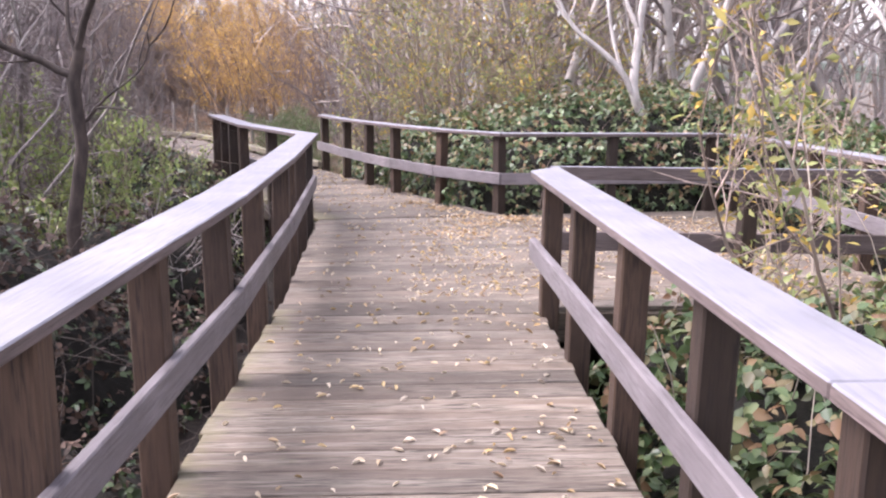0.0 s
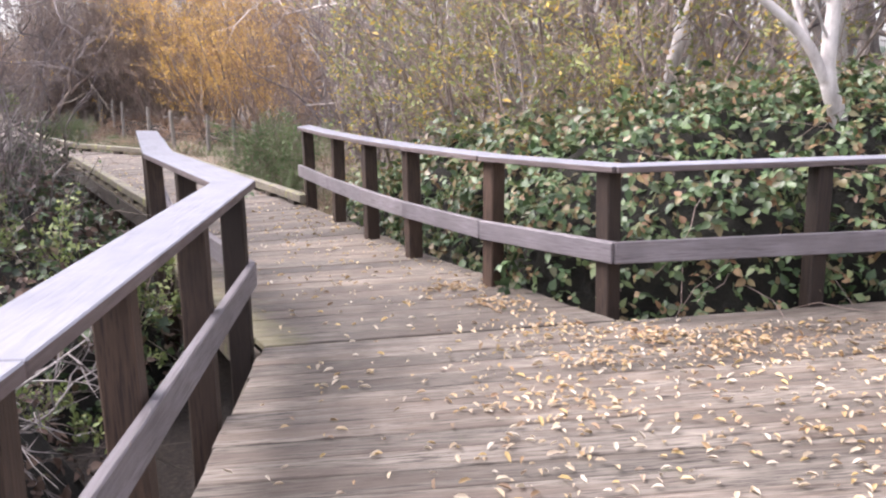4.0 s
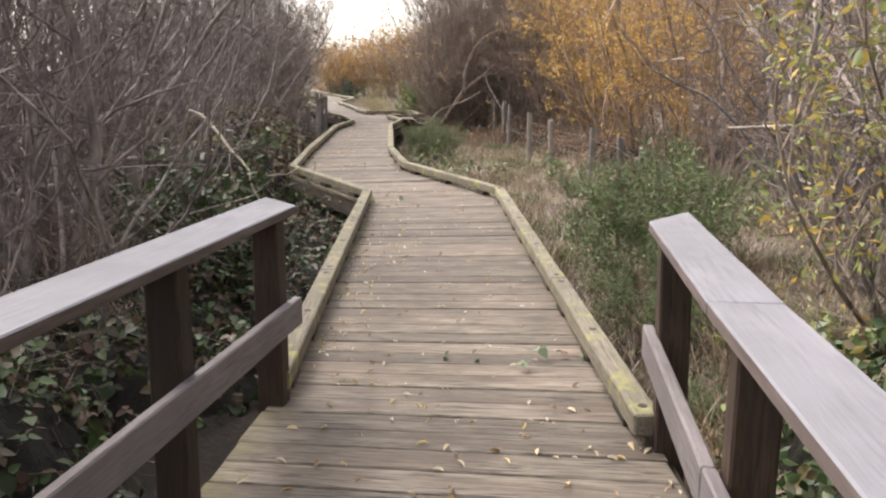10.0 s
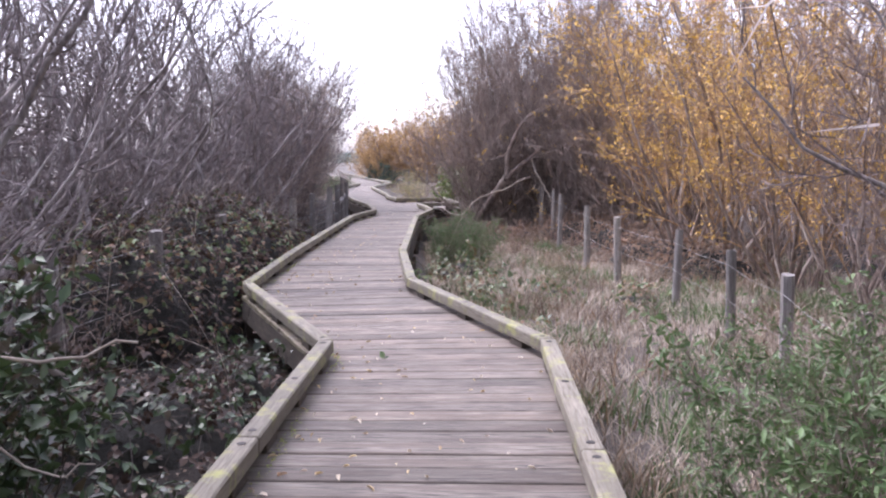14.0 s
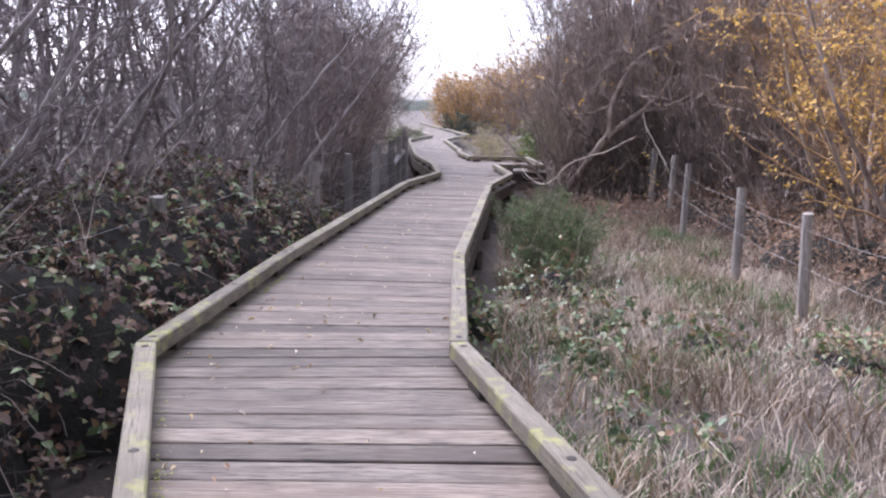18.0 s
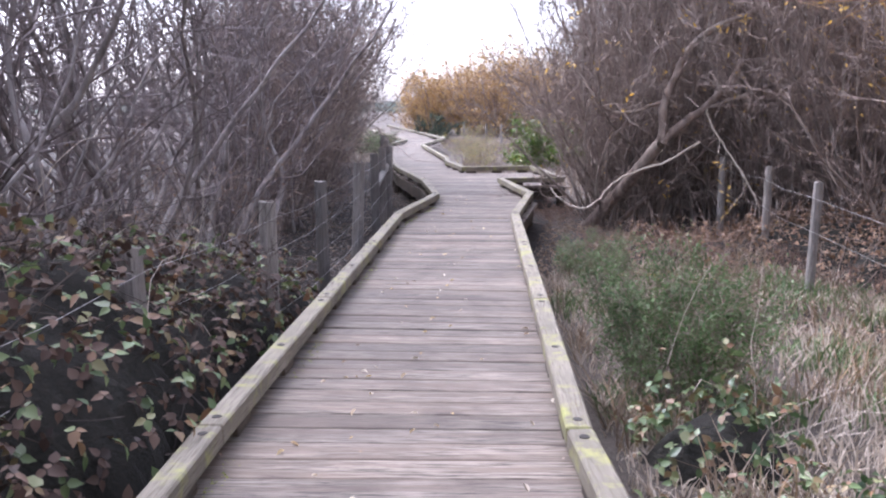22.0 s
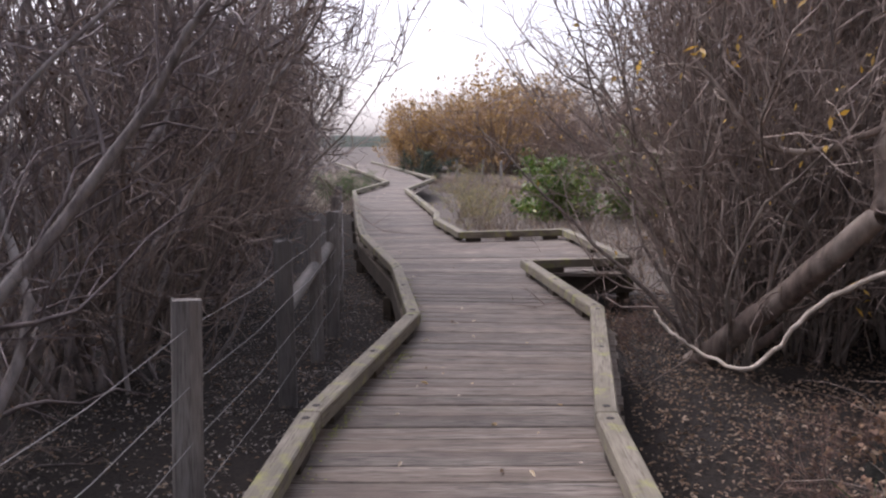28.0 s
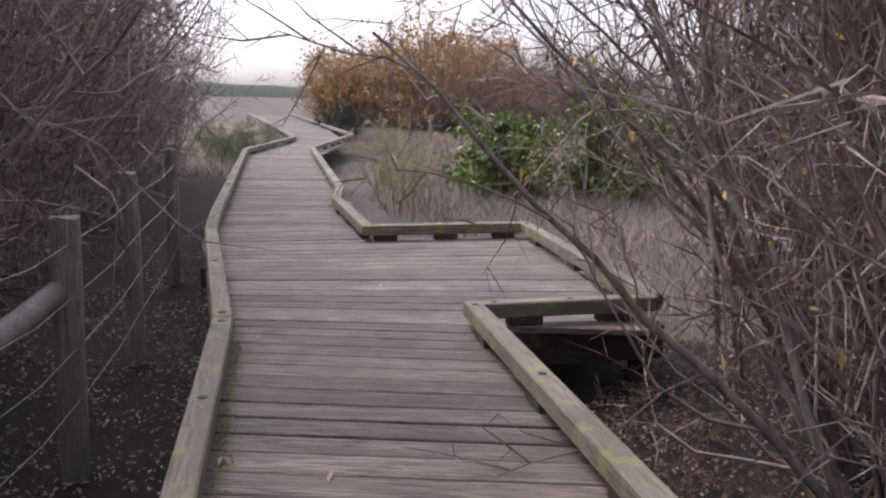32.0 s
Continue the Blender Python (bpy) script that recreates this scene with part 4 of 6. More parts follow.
UPRIGHT = [plant("willow_thicket", "leafless grey willow growing through the fence", "shrub", "willow thicket", 241 + i, (M_GREY_BARK, M_GREY_TWIG), None,
                 height=5.0, stems=9, lean=0.78, base=0.7, r0=0.036, b1=9, b2=5, b3=2, low=0.04, wob=0.22, stem_wob=0.2, rise=0.04, b1_len=0.32, seg=(10, 5, 2), hair=0.008, twig_r=0.006, flat=True) for i in range(2)]
for x, y, s in [(-13.5, 23.4, 0.9), (-14.7, 25.5, 0.95), (-15.8, 27.4, 1.0), (-17.0, 29.4, 1.0), (-18.3, 31.4, 1.0), (-19.7, 33.2, 1.05), (-21.0, 34.9, 1.0), (-22.7, 36.7, 1.0), (-24.5, 38.5, 0.95), (-26.2, 40.4, 0.9), (-27.9, 42.4, 0.85), (-29.4, 44.2, 0.8), (-12.0, 20.3, 0.9), (-10.2, 18.9, 0.85)]:
    plant_at(random.choice(UPRIGHT), x - 0.75, y + 0.45, scale=s * (0.9 if y > 33 else 1.0), tall=1.1)
for x, y, s in [(-5.1, 13.5, 0.55), (-5.8, 14.8, 0.62), (-6.7, 16.0, 0.65), (-7.5, 17.4, 0.7), (-4.7, 12.3, 0.5), (-8.6, 18.7, 0.75), (-9.9, 19.9, 0.75)]:
    plant_at(random.choice(UPRIGHT), x, y, scale=s, tall=1.15)
for x, y, s in [(-5.4, 13.9, 0.5), (-6.2, 15.2, 0.55), (-7.2, 16.7, 0.6), (-8.2, 18.1, 0.65), (-9.4, 19.4, 0.7), (-10.9, 20.6, 0.7), (-12.9, 22.0, 0.8), (-13.8, 24.0, 0.8), (-14.9, 26.4, 0.8), (-15.9, 28.0, 0.8), (-17.4, 30.3, 0.9), (-18.7, 32.2, 0.9)]:
    plant_at(random.choice(BRUSH), x, y, scale=s)
# left of the walk: one long grey thicket
for x, y, s in [(-5.9, 13.0, 0.85), (-7.4, 15.0, 0.95), (-8.8, 16.8, 1.0), (-10.2, 18.2, 1.0), (-12.2, 19.6, 1.0), (-14.0, 21.6, 1.05), (-15.2, 23.6, 1.1), (-16.3, 25.3, 1.05), (-17.1, 27.0, 1.1), (-18.4, 29.2, 1.1), (-19.6, 31.0, 1.1),
                (-20.9, 32.9, 1.1), (-22.0, 34.6, 1.15), (-23.4, 36.4, 1.05), (-25.5, 38.6, 0.9), (-27.2, 40.6, 0.85), (-29.2, 42.8, 0.8), (-31.0, 44.8, 0.75),
                (-9.4, 14.0, 1.2), (-11.8, 16.2, 1.2), (-14.6, 18.6, 1.25), (-17.4, 21.6, 1.25), (-19.4, 25.0, 1.3), (-21.6, 28.4, 1.3), (-23.8, 31.8, 1.3), (-26.2, 35.2, 1.25), (-29.2, 38.8, 1.2),
                (-12.5, 12.5, 1.3)]:
    plant_at(random.choice(WILLOW), x + random.uniform(-0.3, 0.3), y + random.uniform(-0.3, 0.3), scale=s * (0.85 if y > 34 else 1.0), tall=random.uniform(0.95, 1.2))
for x, y, turn, s in [(-7.0, 14.6, 118, 0.8), (-8.9, 17.0, 112, 0.9), (-10.3, 19.0, 122, 0.95), (-12.0, 20.9, 105, 1.0), (-13.6, 22.9, 128, 1.0), (-14.6, 25.0, 116, 1.0), (-15.7, 26.9, 125, 0.95), (-17.0, 29.0, 112, 1.0), (-18.9, 31.6, 122, 0.95)]:
    plant_at(random.choice(LEANING), x, y, turn, s)
for x, y, s in [(-6.6, 13.4, 0.8), (-8.0, 15.6, 0.9), (-9.6, 17.4, 0.9), (-11.3, 18.6, 1.0), (-13.2, 20.6, 1.0), (-14.9, 22.6, 1.1), (-16.0, 24.6, 1.1), (-16.8, 26.4, 1.0), (-17.8, 28.2, 1.05), (-19.0, 30.0, 1.1), (-20.2, 32.0, 1.1), (-21.4, 33.8, 1.1),
                (-22.6, 35.6, 1.0), (-24.0, 37.4, 1.0), (-25.6, 39.2, 1.0), (-27.2, 41.2, 0.9), (-28.6, 43.0, 0.9), (-30.2, 45.0, 0.8), (-10.0, 15.4, 1.2), (-13.0, 17.8, 1.3), (-18.2, 23.4, 1.3), (-22.6, 30.4, 1.3)]:
    plant_at(random.choice(BRUSH), x, y, scale=s, tall=random.uniform(0.85, 1.15))

# woodland round the bridge
for x, y, s in [(-5.2, 8.0, 0.75), (-6.2, 4.6, 0.9), (-5.6, 1.6, 0.9), (-7.6, 7.2, 1.1), (-7.9, 10.4, 1.05), (-8.4, 2.8, 1.2), (-10.0, 6.0, 1.3), (-10.5, 10.0, 1.3), (-13.0, 8.0, 1.4), (-6.0, -2.4, 1.0), (-11.5, 2.5, 1.4), (-6.0, 11.6, 1.0), (-7.2, 12.8, 1.15), (-8.4, 14.2, 1.2), (-6.4, 10.0, 1.1), (-5.2, 9.4, 0.8)]:
    plant_at(random.choice(WILLOW), x, y, scale=s, tall=random.uniform(0.9, 1.1))
for x, y, s in [(1.7, 18.6, 1.2), (2.9, 16.8, 1.3), (5.0, 16.4, 1.4), (7.2, 14.5, 1.4), (8.0, 11.0, 1.4), (-0.2, 20.2, 1.3), (2.0, 20.5, 1.5), (5.5, 20.0, 1.6), (9.0, 18.0, 1.7), (-1.2, 23.6, 1.3), (1.0, 24.0, 1.6), (3.6, 19.0, 1.5), (7.2, 19.0, 1.6),
                (9.0, 7.0, 1.1), (8.0, 3.0, 1.1), (6.4, -1.4, 1.0), (11.5, 13.0, 1.4), (4.0, 24.5, 1.4), (-1.0, 27.6, 1.3), (2.6, 29.0, 1.4), (0.4, 21.8, 1.3), (6.4, 16.8, 1.4), (3.8, 22.0, 1.5), (7.0, 22.5, 1.7), (-3.4, 35.0, 1.4), (-6.5, 39.0, 1.5), (-8.6, 42.0, 1.5)]:
    plant_at(random.choice(PALE), x, y, scale=s, tall=random.uniform(1.05, 1.35))
for x, y, s in [(-4.8, 9.4, 0.8), (-5.6, 6.4, 1.0), (-5.0, 3.2, 0.9), (-6.6, 11.4, 1.0), (-7.4, 9.0, 1.1), (-7.8, 5.2, 1.2), (-4.9, 0.4, 0.9), (1.4, 16.0, 1.0), (3.6, 15.6, 1.0), (5.6, 14.6, 1.1), (7.0, 12.6, 1.1), (7.4, 9.4, 1.0), (6.8, 6.4, 1.0), (0.2, 18.6, 1.1), (3.2, 18.6, 1.2), (-1.8, 21.4, 1.0), (-0.6, 25.6, 1.2), (6.4, 3.4, 1.0), (6.2, 17.4, 1.3)]:
    plant_at(random.choice(BRUSH), x, y, scale=s, tall=random.uniform(0.9, 1.2))
for x, y, turn, s in [(2.95, 13.6, 20, 1.15), (4.4, 14.6, 140, 1.1), (1.2, 15.0, 250, 1.1), (5.8, 13.2, 80, 1.05), (6.8, 9.4, 10, 0.9), (2.2, 18.0, 60, 1.3), (0.6, 17.2, 200, 1.1)]:
    plant_at(random.choice(WHITE), x, y, None, s)
for x, y, s in [(-1.2, 18.6, 0.6), (-1.6, 20.4, 0.7), (-2.2, 22.2, 0.7), (-2.8, 24.0, 0.75)]:
    plant_at(random.choice(WILLOW), x, y, scale=s, tall=1.1)
for x, y, s in [(-4.2, 26.2, 0.9), (-2.6, 26.2, 1.1), (-5.4, 28.6, 1.0), (-6.6, 30.6, 1.0), (-3.6, 30.0, 1.2), (-8.4, 33.2, 1.0), (-10.4, 34.8, 1.0), (-11.4, 37.0, 1.05), (-9.0, 36.4, 1.1), (-7.0, 34.2, 1.2), (-4.8, 33.0, 1.2),
                (-13.4, 43.2, 1.0), (-11.8, 45.6, 1.1), (-10.6, 39.2, 1.1), (-6.2, 37.0, 1.2)]:
    plant_at(random.choice(BROWN), x, y, scale=s)
for x, y, s in [(-8.2, 31.4, 0.85), (-6.9, 29.9, 0.85), (-5.6, 28.2, 0.85), (-8.8, 34.8, 1.0), (-4.4, 32.0, 1.0), (-2.6, 28.4, 0.9), (-4.6, 27.2, 0.8), (-9.6, 35.6, 1.1), (-11.2, 40.6, 0.9)]:
    plant_at(random.choice(YELLOW), x, y, scale=s)
for x, y, s in [(0.3, 14.6, 1.3), (-0.75, 16.9, 0.85), (1.5, 13.6, 1.15), (0.3, 16.7, 1.1), (1.0, 12.8, 0.8), (2.2, 15.2, 1.4)]:
    plant_at(random.choice(LEAFY), x, y, scale=s)
plant_at(LEAFY[0], 2.95, 4.4, 40, 0.95, label="willow sapling in yellow-green leaf beside the railing")
for x, y, s, t in [(-3.0, 10.5, 0.6, 1.0), (-5.0, 10.6, 1.3, 1.2), (-4.3, 12.2, 0.62, 0.8), (-5.3, 13.8, 0.6, 0.7), (-6.2, 15.4, 0.55, 0.8)]:
    plant_at(GREEN[0], x, y, scale=s, tall=t)
for x, y, s, t in [(-3.8, 19.4, 1.02, 1.05), (-3.5, 20.7, 0.85, 1.0), (-10.98, 27.45, 0.66, 1.2), (-10.95, 28.05, 0.6, 1.15), (-13.0, 31.0, 0.5, 0.9), (-2.35, 16.6, 0.5, 1.0), (-3.0, 17.8, 0.55, 0.9), (-30.9, 47.6, 0.9, 0.7), (-32.4, 49.4, 1.0, 0.8), (-33.6, 51.6, 0.9, 0.8)]:
    plant_at(random.choice(COYOTE), x, y, scale=s, tall=t)
for x, y, s, t in [(-23.6, 43.2, 0.4, 0.9), (-24.2, 44.6, 0.46, 0.85), (-25.6, 46.0, 0.42, 0.9)]:
    plant_at(LEAFY[1], x, y, scale=s, tall=t, label="low yellow-green shrub among dead weeds")
for k, (x, y, s) in enumerate([(-15.1, 35.5, 0.62), (-15.35, 36.5, 0.68), (-15.2, 37.9, 0.8), (-14.5, 36.3, 0.95), (-13.7, 37.6, 1.1), (-13.2, 36.5, 0.9), (-12.2, 37.4, 1.15), (-11.3, 36.0, 1.0), (-12.8, 39.4, 1.2), (-10.2, 38.2, 1.25), (-14.6, 39.6, 0.9), (-15.6, 39.6, 0.6), (-14.9, 37.0, 0.9), (-12.4, 36.2, 0.8), (-14.2, 38.4, 1.05), (-11.6, 38.6, 1.25), (-9.6, 36.8, 1.2)]):
    plant_at(GIANT[k % 2], x, y, 67 * k, s, 1.2)
hedge = offset(KERB_LEFT, 2.5)
for (ax, ay), (bx, by) in zip(hedge[5:10], hedge[6:]):
    n_ = max(1, round(math.hypot(bx - ax, by - ay) / 1.35))
    for k in range(n_):
        t_ = (k + random.uniform(0.2, 0.8)) / n_
        x, y = ax + (bx - ax) * t_, ay + (by - ay) * t_
        if y < 47:
            plant_at(DENSE[k % 2], x - 0.5 * (k % 2), y + 0.4 * (k % 2), random.uniform(0, 360), random.uniform(0.9, 1.15) * float(np.interp(y, [33, 40, 47], [0.95, 1.0, 0.65])), 1.2)
for k, (x, y, s) in enumerate([(-15.0, 36.1, 0.8), (-15.0, 37.4, 0.9), (-14.6, 36.5, 0.95), (-13.0, 36.4, 1.0), (-13.9, 36.9, 1.1), (-16.1, 38.5, 0.95), (-16.4, 40.0, 1.0), (-15.8, 37.7, 0.9), (-14.3, 38.3, 1.1), (-12.6, 37.0, 1.2), (-11.4, 37.4, 1.2), (-13.2, 39.2, 1.3)]):
    plant_at(DENSE[k % 2], x, y, 83 * k, s, 1.5)
for k, (x, y, s) in enumerate([(-13.6, 32.9, 0.4), (-12.7, 32.5, 0.5), (-11.6, 31.5, 0.7), (-12.9, 33.7, 1.0), (-11.9, 33.0, 1.0), (-11.0, 32.6, 0.9), (-10.2, 31.6, 0.85), (-10.0, 32.9, 1.0), (-9.2, 31.8, 0.9), (-8.6, 30.6, 0.8), (-13.7, 33.9, 0.7), (-16.4, 36.1, 0.8), (-16.0, 35.6, 0.7), (-3.3, 18.9, 0.8), (-2.6, 17.6, 0.8), (-3.0, 20.2, 0.9), (-1.9, 16.6, 0.8)]):
    plant_at(LOW_BROWN[k % 2], x, y, 51 * k, s)
plant_at(GREEN[0], -3.4, 8.8, 30, 0.95, 1.6)
plant_at(GREEN[0], -4.4, 7.4, 130, 1.0, 1.45)
plant_at(HOLLY, -6.75, 17.0, 20, 0.95)
plant_at(GREY_PILE, -2.75, 8.1, 40, 0.75, sink=-0.5)
for x, y, turn, s in [(-12.9, 23.2, 250, 0.8), (-3.4, 6.6, 90, 0.9)]:
    plant_at(DEAD, x, y, turn, s, sink=-0.5)

for x, y, sc_ in [(-11.0, 38.0, 0.9), (-9.2, 38.6, 1.2), (-12.6, 40.6, 1.0), (-10.6, 41.6, 1.2), (-8.0, 41.0, 1.4), (-6.0, 39.6, 1.3), (-14.6, 43.0, 0.7), (-12.4, 44.4, 1.0), (-3.2, 7.7, 0.55), (-2.9, 5.2, 0.5), (-3.4, 3.6, 0.6), (-3.9, 6.9, 0.75)]:
    plant_at(random.choice(BRUSH), x, y, scale=sc_)
def smooth_line(pts, rounds=2):
    """The polyline with its corners cut."""
    p = np.array(pts, float)
    for _ in range(rounds):
        p = np.concatenate([p[:1], np.stack([p[:-1] * 0.75 + p[1:] * 0.25, p[:-1] * 0.25 + p[1:] * 0.75], 1).reshape(-1, 3), p[-1:]])
    return p


# the great leaning trunk under the bay's shrub
log = thing("leaning_tree", "thick grey-brown tree leaning out of the shrub", "tree", (-15.4, 35.5, -0.65))
r_ = np.random.default_rng(5)
yellow = Geo()
for name, mat, r_a, r_b, pts in (("trunk", M_BROWN_BARK, 0.112, 0.085, [(0, 0, -0.05), (0.65, -0.32, 0.52), (1.2, -0.6, 1.05), (1.61, -0.78, 1.46)]),
                                 ("bough", M_BROWN_BARK, 0.078, 0.03, [(1.61, -0.78, 1.44), (1.62, -0.72, 1.74), (1.58, -0.71, 1.98), (1.71, -0.54, 2.47), (1.84, -0.38, 2.88), (2.05, -0.2, 3.14), (2.69, 0.26, 3.42), (3.3, 0.6, 4.0)]),
                                 ("bough", M_BROWN_BARK, 0.07, 0.028, [(1.61, -0.78, 1.46), (1.86, -0.56, 1.77), (2.13, -0.35, 1.98), (2.46, -0.06, 2.44), (2.56, 0.1, 2.99), (2.56, 0.2, 3.53), (2.8, 0.4, 4.2)]),
                                 ("bough", M_BROWN_BARK, 0.04, 0.016, [(2.13, -0.35, 1.98), (2.74, 0.08, 2.22), (3.29, 0.48, 2.48), (3.65, 0.77, 2.81), (4.4, 1.1, 3.3)]),
                                 ("bough", M_BROWN_BARK, 0.03, 0.012, [(1.57, -0.7, 2.07), (1.17, -0.99, 1.89), (0.88, -1.16, 1.94), (0.69, -1.23, 2.22), (0.4, -1.3, 2.6)]),
                                 ("bough", M_BROWN_BARK, 0.055, 0.02, [(0.3, 0.55, -0.05), (0.9, 0.45, 0.5), (1.5, 0.4, 0.9), (2.1, 0.2, 1.5)]),
                                 ("dead_bough", M_PALE_CANE, 0.022, 0.007, [(2.13, -0.36, 1.97), (2.27, -0.5, 1.69), (2.5, -0.6, 1.44), (2.77, -0.75, 1.13), (3.0, -0.85, 0.85), (3.15, -0.95, 0.61)])):
    g = Geo()
    p = smooth_line(pts)
    g.tube(p + r_.normal(0, 0.006, p.shape), np.linspace(r_a, r_b, len(p)), 10 if r_a > 0.06 else 7)
    if name != "trunk":
        for k in range(len(p) // 3, len(p) - 1, 2):
            d_ = (p[k + 1] - p[k]) / (np.linalg.norm(p[k + 1] - p[k]) + 1e-9)
            hang = -0.1 if name == "dead_bough" else 0.02
            tw = limb(r_, p[k], cone_dir(r_, d_, r_.uniform(0.5, 1.0)), r_.uniform(0.4, 1.0), 6, 0.2, hang)
            g.tube(tw, np.linspace(min(0.013, r_b * 0.8), 0.004, 7), 4)
            if r_.uniform() < 0.6:
                cluster = tw[-1] + r_.normal(0, 0.06, (r_.integers(3, 9), 3))
                yellow.leaves(r_, cluster, np.tile((0, 0, 0.6), (len(cluster), 1)), 0.1, 0.3, 0.2, "lance")
    g.mesh(name, mat, log, True)
yellow.mesh("foliage", M_YELLOW, log, False, "sparse yellow willow leaves")
g = Geo()
bend = np.array([(2.25, -0.92, 1.5), (1.95, -1.4, 1.2), (1.6, -1.75, 1.1), (1.38, -2.05, 0.9), (1.27, -2.07, 0.70), (1.12, -2.32, 0.58), (0.95, -2.2, 0.60), (0.72, -1.98, 0.58), (0.62, -2.05, 0.68), (0.5, -1.98, 0.71), (0.38, -1.9, 0.82)])
bend = smooth_line(bend)
g.tube(bend + np.random.default_rng(9).normal(0, 0.006, bend.shape), np.linspace(0.019, 0.009, len(bend)), 7)
g.mesh("bough", M_PALE_CANE, log, True, "pale twisted dead bough")

# the pale forked tree that rises out of the ivy
forked = thing("forked_tree", "pale-barked bare tree forking low above the ivy", "tree", (2.95, 11.65, ground_z(2.95, 11.65)), "pale trees")
for name, pts, r_a, r_b in (("trunk", [(2.95, 11.65, -0.9), (2.82, 11.55, 0.2), (2.64, 11.43, 1.03), (2.47, 11.34, 1.32), (2.5, 11.36, 1.75), (2.54, 11.4, 2.3), (2.66, 11.5, 3.2), (2.62, 11.6, 4.2)], 0.085, 0.03),
                            ("bough", [(2.47, 11.34, 1.32), (2.3, 11.3, 1.62), (2.0, 11.28, 1.88), (1.62, 11.3, 2.15), (1.35, 11.35, 2.7), (1.2, 11.4, 3.4)], 0.045, 0.016),
                            ("bough", [(2.52, 11.38, 2.1), (2.3, 11.5, 2.6), (2.25, 11.6, 3.3), (2.05, 11.7, 4.0)], 0.03, 0.012),
                            ("bough", [(2.3, 11.3, 1.62), (2.16, 11.4, 2.1), (2.1, 11.5, 2.7), (1.9, 11.6, 3.4)], 0.028, 0.012)):
    g = Geo()
    p = smooth_line(np.array(pts) - np.array(forked.location))
    g.tube(p, np.linspace(r_a, r_b, len(p)), 9)
    r_ = np.random.default_rng(len(pts) + int(r_a * 1000))
    for k in range(len(p) // 2, len(p) - 1, 2):
        d_ = (p[k + 1] - p[k]) / np.linalg.norm(p[k + 1] - p[k])
        g.tube(limb(r_, p[k], cone_dir(r_, d_, r_.uniform(0.5, 0.9)), r_.uniform(0.5, 1.1), 5, 0.15, 0.05), np.linspace(0.013, 0.005, 6), 5)
    g.mesh(name, M_WHITE_BARK, forked, True)

# dark twisted tree beside the first railing
twisted = thing("twisted_tree", "dark twisted bare tree among brush", "tree", (-2.62, 6.05, ground_z(-2.62, 6.05)))
g = Geo()
g.tube([(0, 0, -0.1), (0.02, 0.05, 0.7), (-0.04, 0.0, 1.3), (0.05, 0.05, 1.9), (0.04, 0.0, 2.35), (0.10, 0.02, 2.6)], [0.06, 0.055, 0.05, 0.045, 0.045, 0.038], 8)
g.mesh("trunk", M_DARK_BARK, twisted, True)
for seed, start, way, reach, rad in ((41, (0.05, 0, 2.4), (-0.95, 0.1, 0.35), 1.1, 0.034), (42, (0.09, 0, 2.58), (0.35, 0.1, 1.0), 1.8, 0.030), (43, (0.03, 0, 2.05), (0.7, 0.5, 0.6), 0.9, 0.016), (44, (-0.5, 0.05, 2.75), (-0.15, 0.1, 1.0), 1.3, 0.022), (45, (0.08, 0, 2.55), (-0.3, 0.4, 0.9), 1.2, 0.018)):
    g = Geo()
    line = limb(np.random.default_rng(seed), start, way, reach, 9, 0.20, 0.03)
    g.tube(line, np.linspace(rad, rad * 0.3, 10), 6)
    for k in range(2, 9, 2):
        g.tube(limb(np.random.default_rng(seed * 10 + k), line[k], cone_dir(np.random.default_rng(seed + k), (line[k] - line[k - 1]) / np.linalg.norm(line[k] - line[k - 1]), 0.8), 0.55, 5, 0.2, 0.04), np.linspace(0.009, 0.004, 6), 4)
    g.mesh("bough", M_DARK_BARK, twisted, True)

# the pale branch that hangs out of the thicket beside the kerb
hanging = thing("hanging_branch", "pale dead branch hanging out of the thicket beside the kerb", "branch", (-8.3, 18.1, ground_z(-8.3, 18.1)), "dead branches")
drop = ground_z(-8.3, 18.1)
for name, pts, rad in (("bough", [(-8.3, 18.1, drop), (-8.15, 18.0, 0.3), (-7.7, 17.85, 1.05), (-7.22, 17.65, 0.92), (-6.85, 17.5, 0.72), (-6.47, 17.33, 0.55)], 0.024),
                       ("twig", [(-6.47, 17.33, 0.55), (-6.40, 17.50, 0.50), (-6.33, 17.66, 0.50), (-6.23, 17.85, 0.54)], 0.010), ("twig", [(-6.47, 17.33, 0.55), (-6.34, 17.22, 0.42), (-6.24, 17.2, 0.2), (-6.14, 17.09, -0.05)], 0.011),
                       ("twig", [(-6.28, 17.2, 0.3), (-6.2, 17.3, 0.16), (-6.12, 17.42, 0.1), (-6.05, 17.5, 0.14)], 0.006), ("twig", [(-6.85, 17.5, 0.72), (-6.75, 17.4, 0.5), (-6.72, 17.36, 0.2), (-6.66, 17.3, 0.02)], 0.006)):
    g = Geo()
    p = [np.array(q) - np.array((-8.3, 18.1, drop)) for q in pts]
    fine_line = [p[0]]
    for a_, b_ in zip(p, p[1:]):
        fine_line += [a_ + (b_ - a_) * 0.5 + np.random.default_rng(int(rad * 1e4) + len(fine_line)).normal(0, 0.018, 3), b_]
    g.tube(fine_line, np.linspace(rad, rad * 0.5, len(fine_line)), 6)
    g.mesh(name, M_PALE_CANE, hanging, True)

